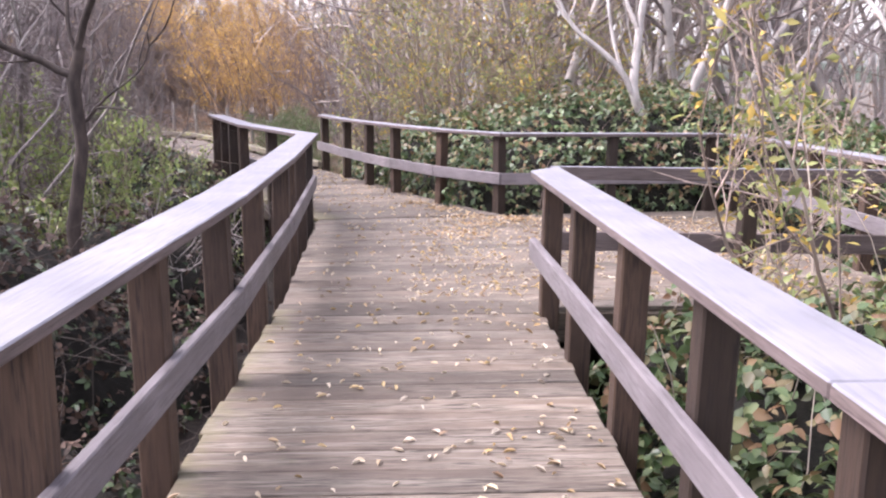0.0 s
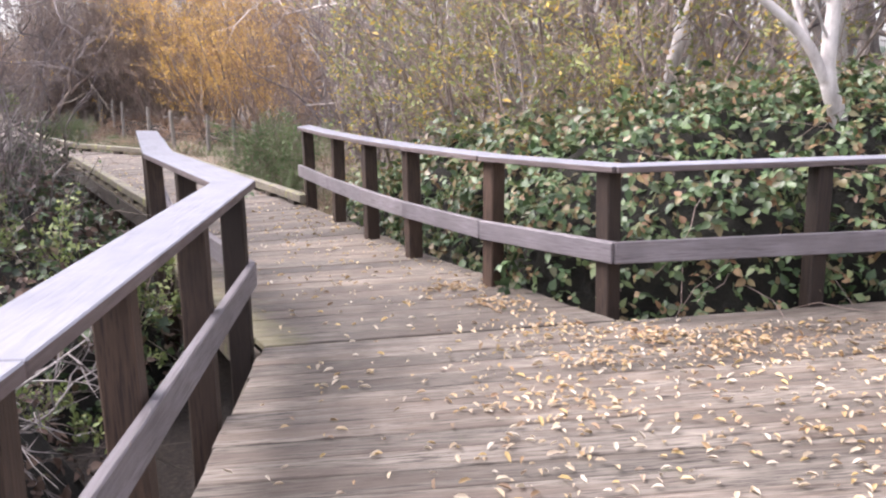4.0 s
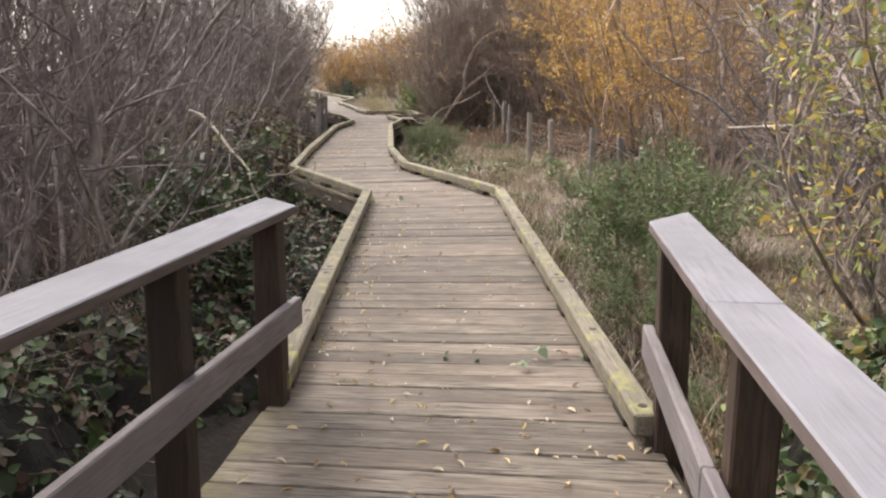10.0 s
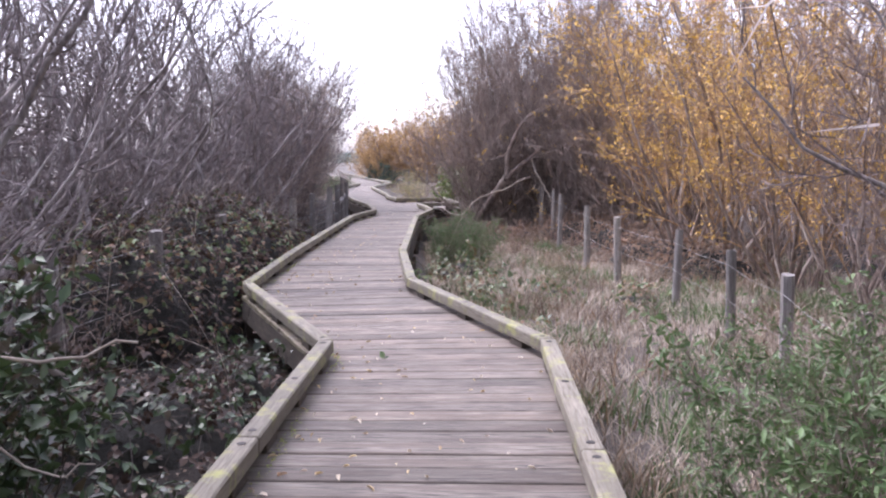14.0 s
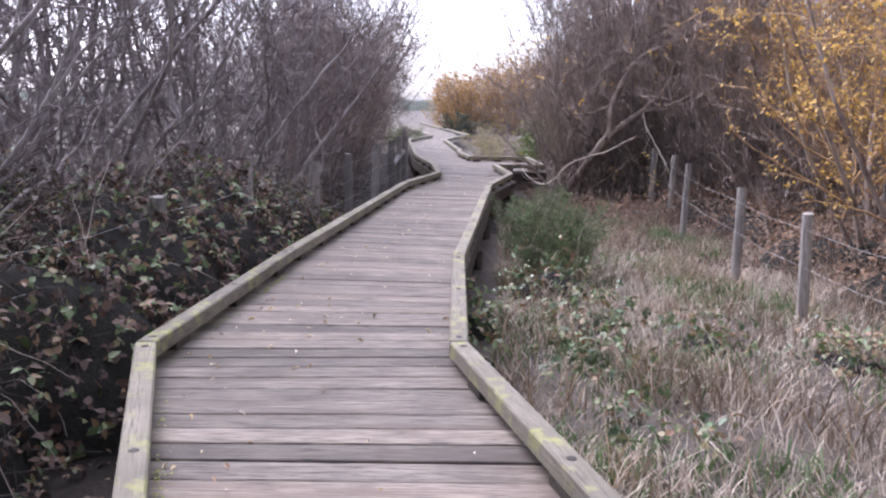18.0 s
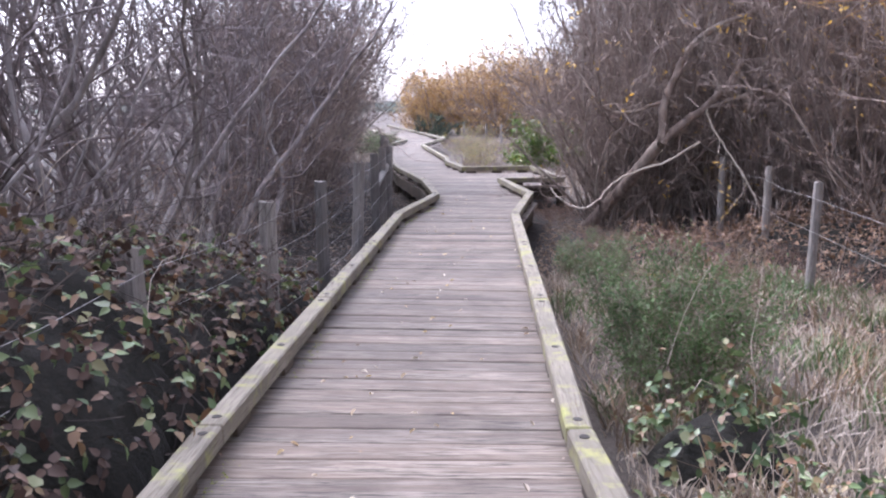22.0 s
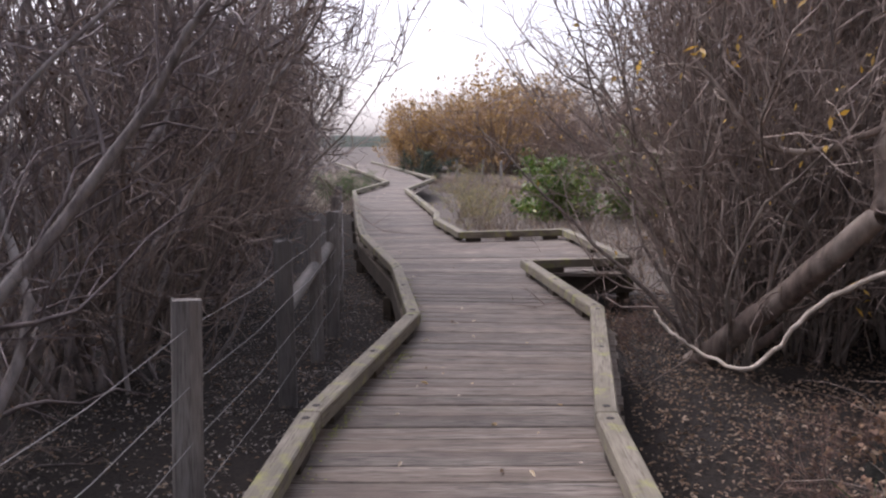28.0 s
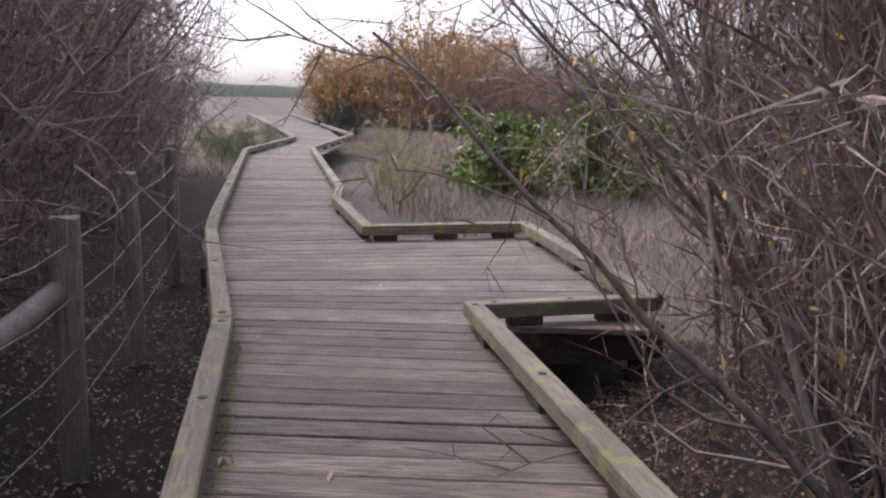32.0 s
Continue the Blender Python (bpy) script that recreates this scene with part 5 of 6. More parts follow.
# far willow mound
for k in range(75):
    a = random.uniform(0, 2 * math.pi)
    q = math.sqrt(random.uniform(0, 1))
    x, y = -38.4 + 11.5 * q * math.cos(a), 75.0 + 5.5 * q * math.sin(a)
    kind = ORANGE[k % 2] if x < -41.5 + random.uniform(-3, 5) else DUSKY[0]
    plant_at(kind, x, y, scale=random.uniform(0.95, 1.08) * (0.5 + 0.58 * math.sqrt(1 - min(1.0, q * abs(math.cos(a))) ** 2)), tall=1.05, sink=0.3)
plant_at(DARK_GREEN, -36.2, 59.4, 20, 0.95)
plant_at(VIVID, -22.5, 47.2, 20, 1.15, sink=0.2)
plant_at(VIVID, -21.5, 48.0, 150, 1.3, sink=0.2)

# distant ridge
ridge = Geo()
for k, (x0, y0, x1, y1, h) in enumerate([(-420, 120, -90, 420, 8.0), (-100, 420, 260, 330, 11.0), (-430, -200, -410, 140, 9.0)]):
    n = 60
    t = np.linspace(0, 1, n)
    px, py = x0 + (x1 - x0) * t, y0 + (y1 - y0) * t
    ht = h * (0.55 + 0.5 * np.array([noise.noise((v * 5.0, k * 3.1, 0)) for v in t])) * np.sin(np.pi * np.clip(t * 0.9 + 0.05, 0, 1)) ** 0.3
    jag = np.array([noise.noise((v * 60.0, k, 7)) for v in t]) * 0.7
    nrm = np.array((y1 - y0, x0 - x1)) / math.hypot(x1 - x0, y1 - y0)
    rows_ = [np.stack([px + nrm[0] * o, py + nrm[1] * o, z], 1) for o, z in ((18, np.full(n, -1.0)), (8, ht * 0.8 + jag), (0, ht + jag), (-25, np.full(n, -1.0)))]
    v = np.concatenate(rows_)
    f = [(r_ * n + i, r_ * n + i + 1, (r_ + 1) * n + i + 1, (r_ + 1) * n + i) for r_ in range(3) for i in range(n - 1)]
    ridge.add(v, f)
tagged(ridge.mesh("backdrop", M_HILL, None, True), "low dark wooded ridge on the horizon", "hill", kind="structure")

# ---------------------------------------------------------------- mounds of ivy and bramble


def mound(name, label, category, seed, spots, leaf_mat, size, slim, density, core=M_LITTER, canes=0, cane_mat=M_PALE_CANE, extra=None, pale=0):
    """A tangled mound over a line of spots (x, y, radius, top z): a core sheet painted as inner shade, leaves, canes.
    """
    r = np.random.default_rng(seed)
    x0, y0 = spots[0][:2]
    ob = thing(name, label, category, (x0, y0, 0))

    def top(x, y):
        z = -9.0
        for sx, sy, sr, sz in spots:
            q = ((x - sx) ** 2 + (y - sy) ** 2) / (sr * sr)
            if q < 1:
                g = ground_z(x, y)
                z = max(z, g + (sz - g) * math.sqrt(1 - q) ** 0.8)
        return z + 0.26 * noise.noise((x * 1.5, y * 1.5, seed)) + 0.12 * noise.noise((x * 4.3, y * 4.3, seed))

    lo = [min(s[i] - s[2] for s in spots) for i in (0, 1)]
    hi = [max(s[i] + s[2] for s in spots) for i in (0, 1)]
    step = 0.16
    gx, gy = np.arange(lo[0], hi[0] + step, step), np.arange(lo[1], hi[1] + step, step)
    zz = np.array([[top(x, y) for x in gx] for y in gy])
    nx_ = len(gx)
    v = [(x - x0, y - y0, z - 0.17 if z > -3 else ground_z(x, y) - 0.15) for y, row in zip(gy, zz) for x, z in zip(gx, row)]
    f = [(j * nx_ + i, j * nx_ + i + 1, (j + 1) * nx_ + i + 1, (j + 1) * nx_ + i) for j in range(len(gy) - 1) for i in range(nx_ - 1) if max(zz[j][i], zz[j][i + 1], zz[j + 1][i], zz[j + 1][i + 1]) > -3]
    # Sheet below the leaves, coloured near black to stand for inner shade.
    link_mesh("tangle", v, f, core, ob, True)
    cs, ns = [], []
    for j in range(len(gy) - 1):
        for i in range(nx_ - 1):
            z, zx, zy = zz[j][i], zz[j][i + 1], zz[j + 1][i]
            if max(z, zx, zy) < -3:
                continue
            low_ = ground_z(gx[i], gy[j])
            z, zx, zy = (q if q > -3 else low_ for q in (z, zx, zy))
            nrm = np.array((-(zx - z) / step, -(zy - z) / step, 1.0))
            area = np.linalg.norm(nrm) * step * step
            nrm /= np.linalg.norm(nrm)
            for _ in range(r.poisson(density * min(area, 0.30))):
                e1, e2 = r.uniform(0, 1, 2)
                p = np.array((gx[i] + e1 * step - x0, gy[j] + e2 * step - y0, z + (zx - z) * e1 + (zy - z) * e2)) + nrm * r.normal(0.0, 0.11)
                cs.append(p)
                ns.append(nrm)
    cs, ns = np.array(cs), np.array(ns)
    g = Geo()
    if extra:
        m2, share, size2 = extra
        pick = r.uniform(0, 1, len(cs)) < share
        g2 = Geo()
        g2.sprigs(r, cs[pick], ns[pick], size2, slim)
        tagged(g2.mesh("sparse_foliage", m2, ob), kind="stuff")
        cs, ns = cs[~pick], ns[~pick]
    g.sprigs(r, cs, ns, size, slim)
    tagged(g.mesh("foliage", leaf_mat, ob), kind="stuff")
    for number, dress in ((canes, cane_mat), (pale, M_PALE_CANE)):
        if not number:
            continue
        c = Geo()
        for _ in range(number):
            k = r.integers(0, len(cs))
            d = ns[k] * 0.8 + r.normal(0, 0.7, 3)
            line = limb(r, cs[k] - ns[k] * 0.1, d / np.linalg.norm(d), r.uniform(0.4, 1.3), 4, 0.2, -0.14)
            if from_walk(line + np.array((x0, y0, 0.0))).min() > 1.0:
                c.tube(line, 0.004 * np.linspace(1, 0.5, 5), 3)
        tagged(c.mesh("cane_tangle", dress, ob), kind="stuff")
    return ob


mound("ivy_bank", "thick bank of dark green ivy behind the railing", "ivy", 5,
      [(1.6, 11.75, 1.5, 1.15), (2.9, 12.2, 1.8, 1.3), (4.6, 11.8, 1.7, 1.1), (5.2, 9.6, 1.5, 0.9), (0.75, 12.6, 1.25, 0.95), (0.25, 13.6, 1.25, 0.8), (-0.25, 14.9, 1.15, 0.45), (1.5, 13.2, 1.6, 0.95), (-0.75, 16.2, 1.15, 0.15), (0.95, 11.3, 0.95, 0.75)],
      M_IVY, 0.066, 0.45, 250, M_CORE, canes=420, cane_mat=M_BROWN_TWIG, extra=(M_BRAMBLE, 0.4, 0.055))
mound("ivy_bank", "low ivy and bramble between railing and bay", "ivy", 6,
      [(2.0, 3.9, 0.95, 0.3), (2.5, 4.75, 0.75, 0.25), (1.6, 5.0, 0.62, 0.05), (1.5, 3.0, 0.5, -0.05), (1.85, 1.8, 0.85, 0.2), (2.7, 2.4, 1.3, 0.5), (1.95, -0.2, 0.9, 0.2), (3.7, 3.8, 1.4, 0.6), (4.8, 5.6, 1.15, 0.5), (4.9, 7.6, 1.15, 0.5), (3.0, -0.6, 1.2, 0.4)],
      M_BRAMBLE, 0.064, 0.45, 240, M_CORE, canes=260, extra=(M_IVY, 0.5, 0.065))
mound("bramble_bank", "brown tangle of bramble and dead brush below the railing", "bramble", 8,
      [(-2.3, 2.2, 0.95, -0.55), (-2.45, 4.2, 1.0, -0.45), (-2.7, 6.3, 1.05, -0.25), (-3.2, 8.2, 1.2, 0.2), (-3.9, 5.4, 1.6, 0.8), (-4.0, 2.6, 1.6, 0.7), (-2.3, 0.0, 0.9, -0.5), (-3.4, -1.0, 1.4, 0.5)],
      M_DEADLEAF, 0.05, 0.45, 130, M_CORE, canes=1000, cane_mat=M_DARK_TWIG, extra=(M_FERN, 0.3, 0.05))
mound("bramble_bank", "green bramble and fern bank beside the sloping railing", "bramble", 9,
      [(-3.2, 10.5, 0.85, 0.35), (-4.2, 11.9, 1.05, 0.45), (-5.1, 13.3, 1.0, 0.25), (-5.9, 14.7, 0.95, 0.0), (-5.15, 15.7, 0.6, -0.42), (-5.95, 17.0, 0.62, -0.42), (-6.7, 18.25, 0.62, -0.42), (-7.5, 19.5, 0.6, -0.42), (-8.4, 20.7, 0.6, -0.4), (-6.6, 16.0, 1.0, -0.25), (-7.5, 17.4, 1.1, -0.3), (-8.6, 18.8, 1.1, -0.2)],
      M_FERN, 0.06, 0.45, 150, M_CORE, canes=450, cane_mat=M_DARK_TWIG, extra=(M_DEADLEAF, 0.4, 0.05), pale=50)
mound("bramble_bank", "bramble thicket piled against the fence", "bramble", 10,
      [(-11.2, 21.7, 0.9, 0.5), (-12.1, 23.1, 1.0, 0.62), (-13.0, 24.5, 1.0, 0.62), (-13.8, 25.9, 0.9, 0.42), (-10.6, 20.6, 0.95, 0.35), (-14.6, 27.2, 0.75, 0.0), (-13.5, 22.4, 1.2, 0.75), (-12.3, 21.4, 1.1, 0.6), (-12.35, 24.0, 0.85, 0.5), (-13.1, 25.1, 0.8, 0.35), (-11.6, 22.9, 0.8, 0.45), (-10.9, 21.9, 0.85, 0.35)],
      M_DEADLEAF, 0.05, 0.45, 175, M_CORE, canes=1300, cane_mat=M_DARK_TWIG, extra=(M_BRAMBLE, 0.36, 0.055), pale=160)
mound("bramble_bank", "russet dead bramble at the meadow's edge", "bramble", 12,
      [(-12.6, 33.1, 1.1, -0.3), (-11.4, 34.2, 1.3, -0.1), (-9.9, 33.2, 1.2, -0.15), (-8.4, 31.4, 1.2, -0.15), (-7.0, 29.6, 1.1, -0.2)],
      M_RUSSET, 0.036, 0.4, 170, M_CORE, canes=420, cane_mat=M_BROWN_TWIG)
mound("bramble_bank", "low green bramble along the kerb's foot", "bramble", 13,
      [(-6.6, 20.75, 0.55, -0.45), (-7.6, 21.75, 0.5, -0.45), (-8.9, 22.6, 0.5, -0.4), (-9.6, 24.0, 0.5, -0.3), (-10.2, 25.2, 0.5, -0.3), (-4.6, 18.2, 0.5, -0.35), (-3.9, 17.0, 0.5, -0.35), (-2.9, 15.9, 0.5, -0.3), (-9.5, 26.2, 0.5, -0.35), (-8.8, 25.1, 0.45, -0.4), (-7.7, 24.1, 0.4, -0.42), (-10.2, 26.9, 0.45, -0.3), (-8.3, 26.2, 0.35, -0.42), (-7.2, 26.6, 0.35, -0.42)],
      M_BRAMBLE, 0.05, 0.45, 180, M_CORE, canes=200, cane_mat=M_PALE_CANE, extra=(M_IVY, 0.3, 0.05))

# ---------------------------------------------------------------- grass and fallen leaves


def grass(name, label, category, seed, count, inside, height, mat, width=0.006):
    r = np.random.default_rng(seed)
    pts = []
    while len(pts) < count:
        p = inside(r)
        if p is not None:
            pts.append((p[0], p[1], ground_z(*p)))
    p = np.array(pts)
    n = len(p)
    h = height * r.uniform(0.35, 1.2, n)[:, None] * np.array([1.0 + 0.9 * noise.noise((q[0] * 0.9, q[1] * 0.9, seed)) for q in pts])[:, None]
    lean = r.normal(0, 0.55, (n, 3))
    lean[:, 2] = 0
    a = r.uniform(0, math.pi, n)
    w = np.stack([np.cos(a), np.sin(a), np.zeros(n)], 1) * width
    up = np.array((0, 0, 1.0))
    mid_ = p + h * (0.55 * up + 0.35 * lean)
    tip = p + h * (up * 0.95 + lean)
    v = np.stack([p - w, p + w, mid_ + w * 0.8, mid_ - w * 0.8, tip], 1).reshape(-1, 3)
    i = np.arange(n)[:, None] * 5
    g = Geo()
    g.add(v, i + np.array((0, 1, 2, 3)))
    g.f.append(i + np.array((3, 2, 4)))
    ob = g.mesh(name, mat)
    return tagged(ob, label, category, kind="stuff")


def in_meadow(r):
    x, y = r.uniform(-13.5, -1.5), r.uniform(15.0, 34.0)
    s = side_of_path(x, y)
    return (x, y) if 1.05 < s < 8 and r.uniform() < 0.4 + 0.6 * (noise.noise((x * 0.8, y * 0.8, 9)) > -0.1) else None


def in_reeds(r):
    x, y = r.uniform(-40, -14), r.uniform(38.5, 66)
    s = side_of_path(x, y)
    return (x, y) if 1.15 < s < 14 else None


def left_verge(r):
    x, y = r.uniform(-46, -26), r.uniform(45, 66)
    s = side_of_path(x, y)
    return (x, y) if -9 < s < -1.15 else None


def green_patch(r):
    p = in_meadow(r)
    return p if p and noise.noise((p[0] * 0.7, p[1] * 0.7, 4.0)) > 0.08 + r.uniform(-0.1, 0.1) else None


def weed_patch(r):
    p = in_meadow(r)
    return p if p and noise.noise((p[0] * 0.9, p[1] * 0.9, 14.0)) > 0.05 + r.uniform(-0.15, 0.15) else None


grass("dry_grass", "pale dry meadow grass", "grass", 3, 40000, in_meadow, 0.14, M_DRY, 0.007)
grass("dead_weeds", "brown dead weeds in the meadow", "grass", 16, 14000, weed_patch, 0.3, M_DULL, 0.006)
grass("green_blades", "fresh green grass among the straw", "grass", 17, 14000, green_patch, 0.17, M_COYOTE, 0.008)
grass("dry_weeds", "tall brown dead weeds and reeds", "grass", 4, 26000, in_reeds, 0.26, M_DULL, 0.006)
grass("dry_reeds", "pale straw-coloured reeds", "grass", 14, 7000, in_reeds, 0.3, M_ASHLEAF, 0.007)
grass("dry_verge", "pale dry grass along the far verge", "grass", 15, 8000, left_verge, 0.5, M_DRY, 0.009)


def litter(name, label, seed, count, inside, mat, size, slim, lift=0.012):
    r = np.random.default_rng(seed)
    pts = []
    while len(pts) < count:
        p = inside(r)
        if p is not None:
            pts.append(p)
    p = np.array(pts) + np.array((0, 0, lift))
    g = Geo()
    g.leaves(r, p, np.tile((0, 0, 2.2), (len(p), 1)), size, slim, 0.35, "ovate")
    return tagged(g.mesh(name, mat), label, "leaves", kind="stuff")


def under_thicket(r):
    x, y = r.uniform(-24, -5), r.uniform(14, 40)
    s = side_of_path(x, y)
    return (x, y, ground_z(x, y)) if -4.5 < s < -1.0 else None


def under_bush(r):
    x, y = r.uniform(-17, -9), r.uniform(30, 38.5)
    s = side_of_path(x, y)
    return (x, y, ground_z(x, y)) if 1.0 < s < 5 else None


def by_fence(r):
    x, y = r.uniform(-22, -12), r.uniform(25, 38)
    s = side_of_path(x, y)
    return (x, y, ground_z(x, y)) if -3.6 < s < -1.05 and noise.noise((x * 2.0, y * 2.0, 3.0)) > -0.25 else None


litter("fallen_leaves", "pale grey curled leaves beside the fence", 23, 10000, by_fence, M_ASHLEAF, 0.03, 0.2, 0.035)
litter("fallen_leaves", "brown fallen leaves under the thicket", 21, 9000, under_thicket, M_BROWNLEAF, 0.032, 0.25, 0.035)
litter("fallen_leaves", "brown and yellow fallen leaves under the bush", 22, 15000, under_bush, M_BROWNLEAF, 0.034, 0.26, 0.035)

# ---------------------------------------------------------------- deck


def deck(label, rungs, mat=M_DECK, pitch=0.187, gap=0.009):
    """Boards that follow a ladder of rungs (left end, right end), fanning where the walk bends."""
    (lx, ly), (rx, ry) = rungs[len(rungs) // 2]
    cx, cy = (lx + rx) / 2, (ly + ry) / 2
    head = math.atan2(ry - ly, rx - lx)
    root = thing("deck", label, "boardwalk", (cx, cy, deck_z(cy)), kind="structure")
    root.rotation_euler = (0, 0, head)
    back_turn = Matrix.Rotation(-head, 3, 'Z')
    for (a0, b0), (a1, b1) in zip(rungs, rungs[1:]):
        a0, b0, a1, b1 = (Vector((*q, 0)) for q in (a0, b0, a1, b1))
        along = ((a1 + b1) - (a0 + b0)) / 2
        across = ((b0 - a0) + (b1 - a1)).normalized()
        reach = abs(across.x * along.y - across.y * along.x)
        count = max(1, round(reach / pitch))
        for k in range(count):
            s0, s1 = k / count, (k + 1) / count
            p0, q0 = a0.lerp(a1, s0), b0.lerp(b1, s0)
            p1, q1 = a0.lerp(a1, s1), b0.lerp(b1, s1)
            mid_ = (p0 + q0 + p1 + q1) / 4
            x = ((q0 - p0) + (q1 - p1)).normalized()
            y = Vector((-x.y, x.x, 0))
            j0, j1 = random.uniform(-0.014, 0.014), random.uniform(-0.014, 0.014)
            slit = gap * random.choice((0.25, 0.4, 0.7, 0.9, 1.2, 2.2))
            ring = [((p0 - mid_).dot(x) + j0, (p0 - mid_).dot(y) + slit / 2), ((q0 - mid_).dot(x) + j1, (q0 - mid_).dot(y) + slit / 2), ((q1 - mid_).dot(x) + j1, (q1 - mid_).dot(y) - slit / 2), ((p1 - mid_).dot(x) + j0, (p1 - mid_).dot(y) - slit / 2)]
            z = deck_z(mid_.y) + random.uniform(-0.003, 0.003)
            skew, rim = random.uniform(-0.002, 0.002), 0.006
            low = [(u, v, -0.038) for u, v in ring]
            shoulder = [(u, v, -rim * 0.8 + (skew if i in (1, 2) else -skew)) for i, (u, v) in enumerate(ring)]
            top = [(u + (rim if i in (0, 3) else -rim), v + (rim if i < 2 else -rim), (skew if i in (1, 2) else -skew)) for i, (u, v) in enumerate(ring)]
            vs = low + shoulder + top
            fs = [(3, 2, 1, 0), (8, 9, 10, 11)] + [(o + i, o + (i + 1) % 4, o + 4 + (i + 1) % 4, o + 4 + i) for o in (0, 4) for i in range(4)]
            turn = math.atan2(x.y, x.x) - head
            spot = back_turn @ (mid_ - Vector((cx, cy, 0)))
            spot.z = z - root.location.z
            ob = link_mesh("plank", vs, fs, mat, root)
            ob.location = spot
            ob.rotation_euler = (0, 0, turn)
    return root


def stringer(label, pts, side, inset=0.03):
    """The beams that carry the deck's edge, and short piles under their ends."""
    t = thing("edge_beam", label, "beam", on_deck(pts[0], -0.3), "deck edge beams")
    line = offset(pts, side * -inset)
    for a, b in zip(line, line[1:]):
        board("beam", on_deck(a, -0.26), on_deck(b, -0.26), 0.06, 0.215, M_BEAM, t, 0.006)
        run = Vector(b) - Vector(a)
        n = max(1, round(run.length / 2.4))
        for k in range(n):
            p = Vector(a) + run * (k + 0.1) / n
            g0 = ground_z(p.x, p.y) - 0.2
            top_z = deck_z(p.y) - 0.262
            if top_z - g0 > 0.1:
                upright("pile", (p.x, p.y, g0), 0.12, 0.12, top_z - g0, 0, M_BEAM, t)
    return t


EDGE_L = offset(KERB_LEFT, 0.12)
EDGE_R = offset(KERB_RIGHT, -0.12)
EDGE_BAY = offset(KERB_BAY, -0.12)
EDGE_FAR = offset(KERB_FAR, -0.12)
BRIDGE_L = [(-1.1, -5.2), (-1.02, 2.9), (-1.14, 6.3), (-1.42, 9.4), (-2.62, 11.6)]
BRIDGE_R = [(0.95, -5.2), (0.76, 2.9), (0.68, 5.7)]

deck("weathered grey-brown boards between brown railings", [((-1.1, -5.2), (0.95, -5.2)), ((-1.02, 2.9), (0.76, 3.0)), ((-1.1, 5.55), (0.68, 5.7))])
deck("leaf-strewn weathered boards of the viewing bay", [((-1.1, 5.55), (3.5, 5.9)), ((-1.4, 9.5), (3.5, 10.5))], M_DECK_BAY)
deck("weathered boards of the railed slope", [((-1.4, 9.5), (0.7, 9.93)), ((-2.6, 11.6), (-0.55, 12.05)), ((-3.25, 13.2), (-1.45, 13.9)), ((-3.9, 14.65), (-2.31, 15.37))])
deck("straight run of pale weathered boards between kerbs", [((-3.9, 14.65), (-2.31, 15.37)), (EDGE_L[1], EDGE_R[1])])
deck("winding run of grey weathered boards between kerbs", [(EDGE_L[1], EDGE_R[1]), (EDGE_L[2], EDGE_R[2]), (EDGE_L[3], EDGE_R[3]), ((-13.66, 27.6), (-12.27, 28.42)), (EDGE_L[4], (-14.5, 31.9)), (EDGE_L[5], (-15.5, 34.05)), ((-18.8, 35.42), (-17.3, 36.2)), ((-19.05, 35.62), (-17.55, 36.45))])
deck("grey weathered boards at the passing bay", [((-19.05, 35.62), (-16.72, 36.91)), ((-21.2, 37.5), (-18.85, 39.8))], M_DECK_BAY)
deck("far boardwalk winding through reeds", [((-21.2, 37.5), (-20.02, 38.72)), ((-22.1, 38.5), (-20.85, 39.5)), ((-24.6, 41.3), (-23.2, 42.3)), ((-28.95, 46.2), (-27.5, 46.95)), ((-31.9, 51.3), (-30.4, 51.8)), ((-38.3, 57.7), (-37.2, 59.5)), ((-52.6, 71.2), (-51.6, 73.8))])
stringer("dark damp beam under the boardwalk's edge", EDGE_L, 1)
stringer("dark damp beam under the boardwalk's edge", EDGE_R, -1)
stringer("dark damp beam under the passing bay", EDGE_BAY, -1)
stringer("dark beam under the bridge's edge", BRIDGE_L + [(-3.88, 14.6)], 1)
stringer("dark beam under the bridge's edge", BRIDGE_R, -1)
stringer("dark beam under the bay's edge", [(0.68, 5.7), (3.5, 5.7), (3.5, 10.5), (0.7, 9.95), (-2.04, 15.0)], -1)


def on_bridge(r):
    y = r.uniform(-2, 15)
    if r.uniform() < 0.55:
        x, y = r.uniform(-0.2, 3.4), r.uniform(5.9, 9.9)
    else:
        left = np.interp(y, [-2, 6.3, 9.3, 14.6], [-1.0, -1.05, -1.3, -3.8])
        right = np.interp(y, [-2, 5.7, 9.7, 15.0], [0.8, 0.65, 0.6, -2.1])
        x = left + (right - left) * r.uniform() ** 0.7
    return (x, y, deck_z(y))


def on_walk(r):
    y = r.uniform(14.8, 37)
    left = np.interp(y, [14.6, 20.3, 22.1, 33.3, 37], [-3.7, -7.2, -9.8, -16.8, -20.5])
    right = np.interp(y, [14.9, 21.2, 23.1, 31.6, 36], [-2.2, -6.0, -8.6, -14.5, -17.6])
    if r.uniform() < np.interp(y, [15, 18, 24, 34], [0.1, 0.2, 0.75, 0.9]):
        return None
    u = r.uniform()
    u = u * u * 0.5 if r.uniform() < 0.5 else u
    return (left + (right - left) * u, y, deck_z(y))


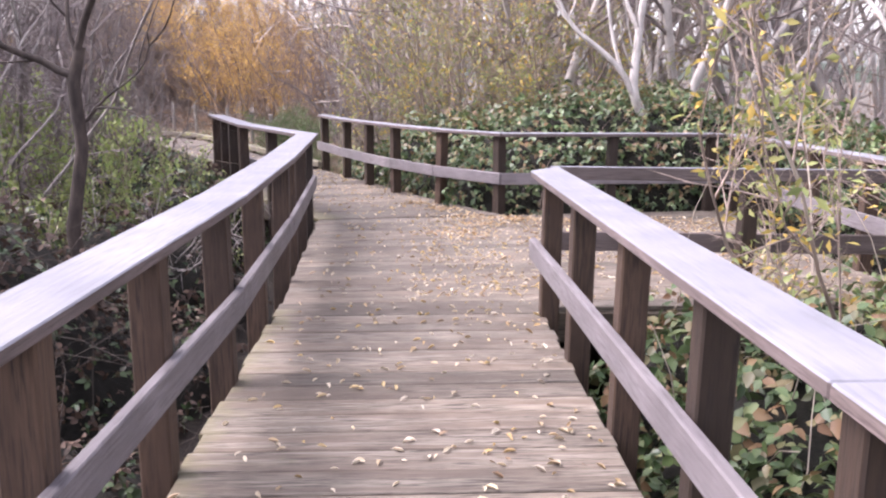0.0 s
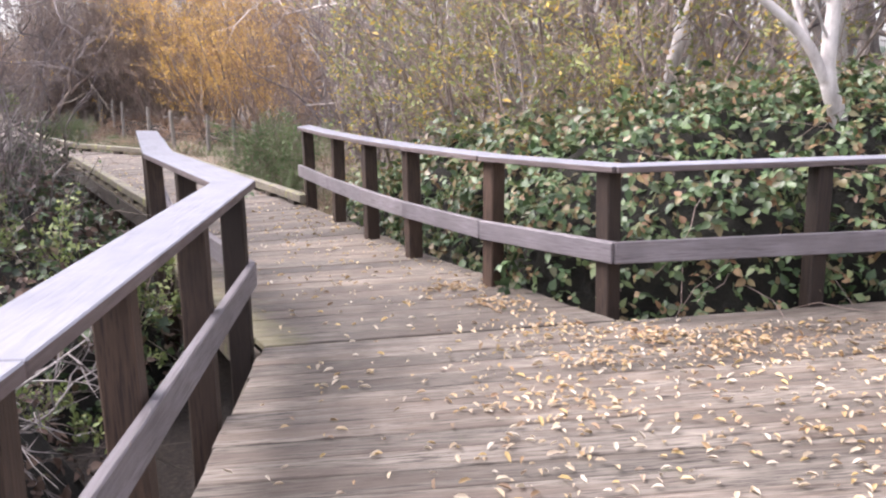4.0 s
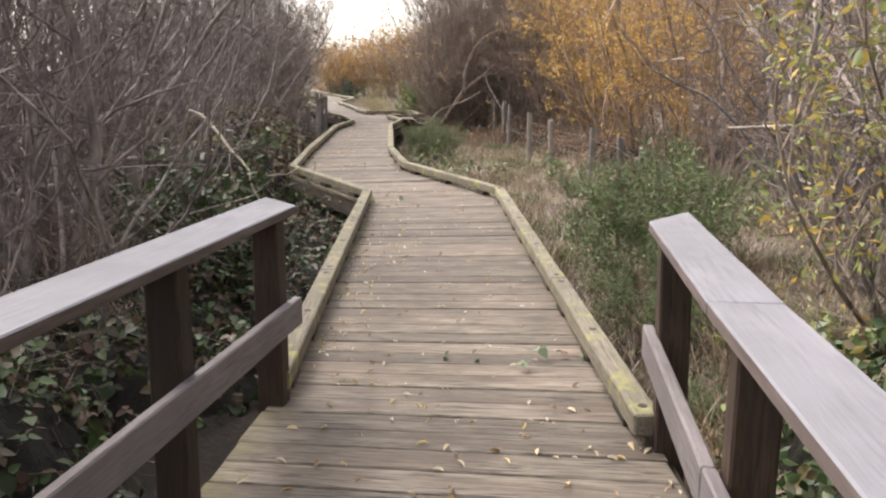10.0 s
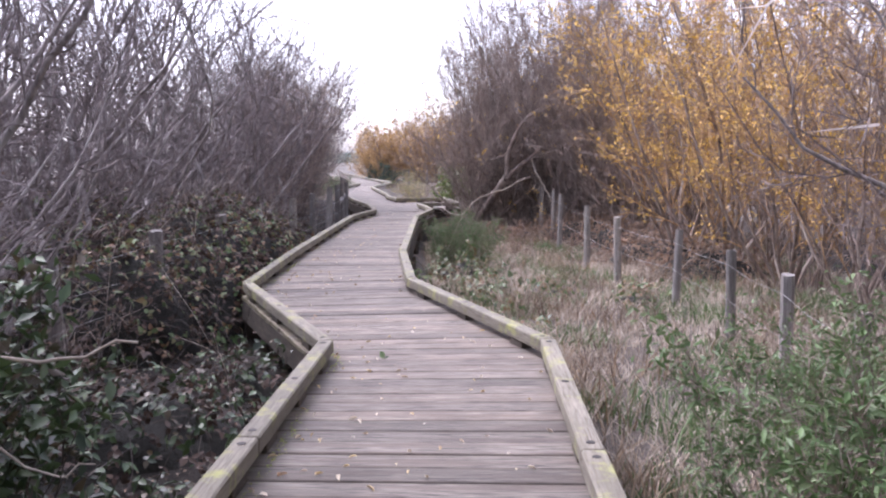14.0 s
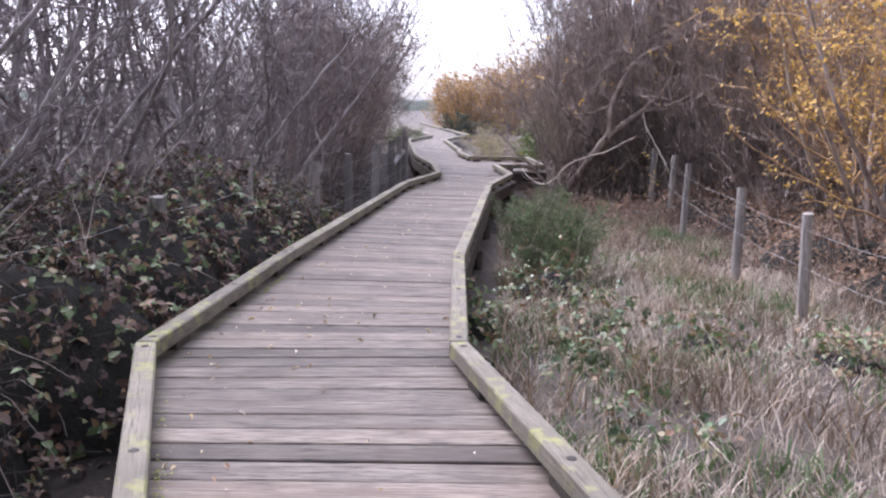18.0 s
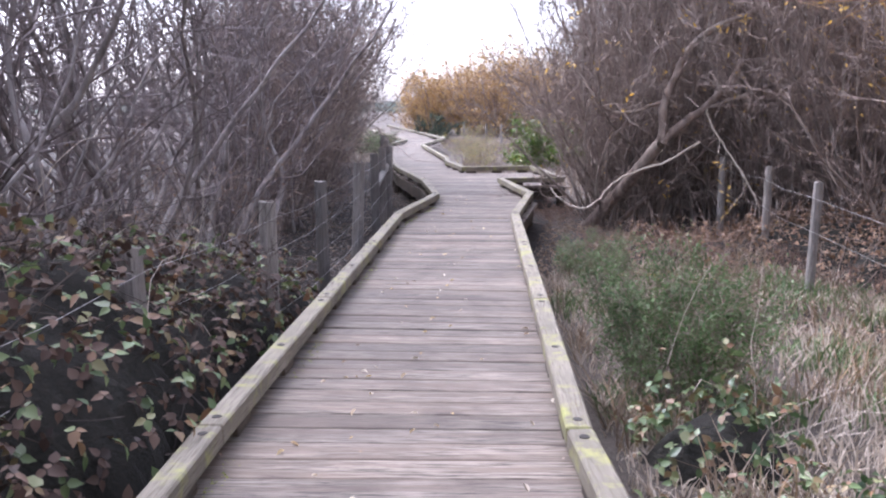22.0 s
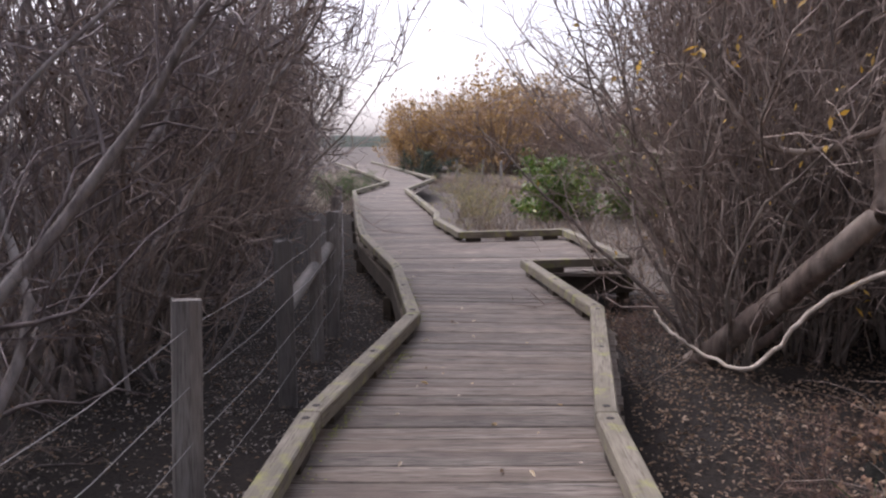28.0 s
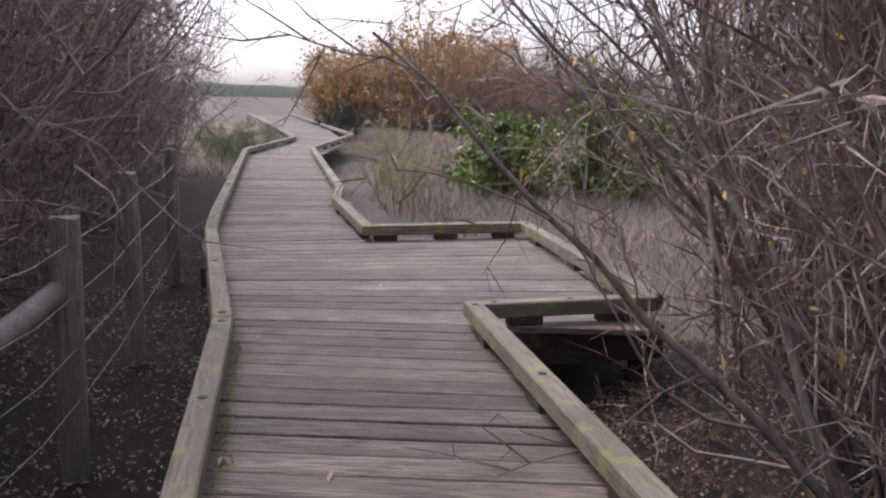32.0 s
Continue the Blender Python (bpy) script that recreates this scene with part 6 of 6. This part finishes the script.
def in_drifts(r):
    x, y, reach = DRIFTS[r.integers(0, len(DRIFTS))]
    px, py = x + r.normal(0, reach), y + r.normal(0, reach * 0.6)
    edge = np.interp(py, [5.9, 9.7, 15.0], [0.65, 0.6, -2.1]) if py > 9.75 else 3.3
    return (px, py, deck_z(py) + r.uniform(0, 0.012)) if px < edge - 0.05 and 5.95 < py else None


DRIFTS = [(0.35, 9.75, 0.22), (0.0, 10.35, 0.14), (0.9, 9.55, 0.16), (0.5, 9.2, 0.2), (1.3, 9.3, 0.25), (2.2, 9.4, 0.35), (-0.3, 10.8, 0.12), (0.2, 8.6, 0.3), (2.4, 8.6, 0.45), (2.9, 9.4, 0.4), (2.9, 7.6, 0.45), (1.6, 8.2, 0.5), (2.7, 9.9, 0.3), (1.5, 9.7, 0.3)]


def kerb_foot(r):
    """Beside the left kerb's inner foot."""
    k = r.integers(0, 6)
    (ax, ay), (bx, by) = KERB_LEFT[k], KERB_LEFT[k + 1]
    t = r.uniform()
    x, y = ax + (bx - ax) * t, ay + (by - ay) * t
    if noise.noise((x * 1.1, y * 1.1, 2.0)) < -0.05 + r.uniform(-0.2, 0.3):
        return None
    run = math.hypot(bx - ax, by - ay)
    o = abs(r.normal(0, 0.035)) + 0.01
    x, y = x + (by - ay) / run * o, y - (bx - ax) / run * o
    return (x, y, deck_z(y))


litter("moss", "yellow-green moss along the kerb's foot", 33, 1800, kerb_foot, M_MOSS, 0.011, 0.5, 0.004)["category"] = "moss"
def gold_patch(r):
    x, y = -12.4 + r.normal(0, 0.32), 31.9 + r.normal(0, 0.25)
    return (x, y, ground_z(x, y) + r.uniform(0.0, 0.03)) if side_of_path(x, y) > 1.1 else None


litter("fallen_leaves", "large yellow willow leaves fallen in a patch", 35, 70, gold_patch, M_YELLOW, 0.11, 0.25, 0.015)
litter("fallen_leaves", "drifts of ochre leaves in the bay's corner", 34, 1300, in_drifts, M_OCHRE, 0.038, 0.26, 0.012)
litter("fallen_leaves", "cream and ochre willow leaves scattered on the deck", 31, 3200, on_bridge, M_FADED, 0.044, 0.2, 0.010)
litter("fallen_leaves", "small pale dry leaves scattered along the boards", 32, 420, on_walk, M_FADED, 0.040, 0.2, 0.010)
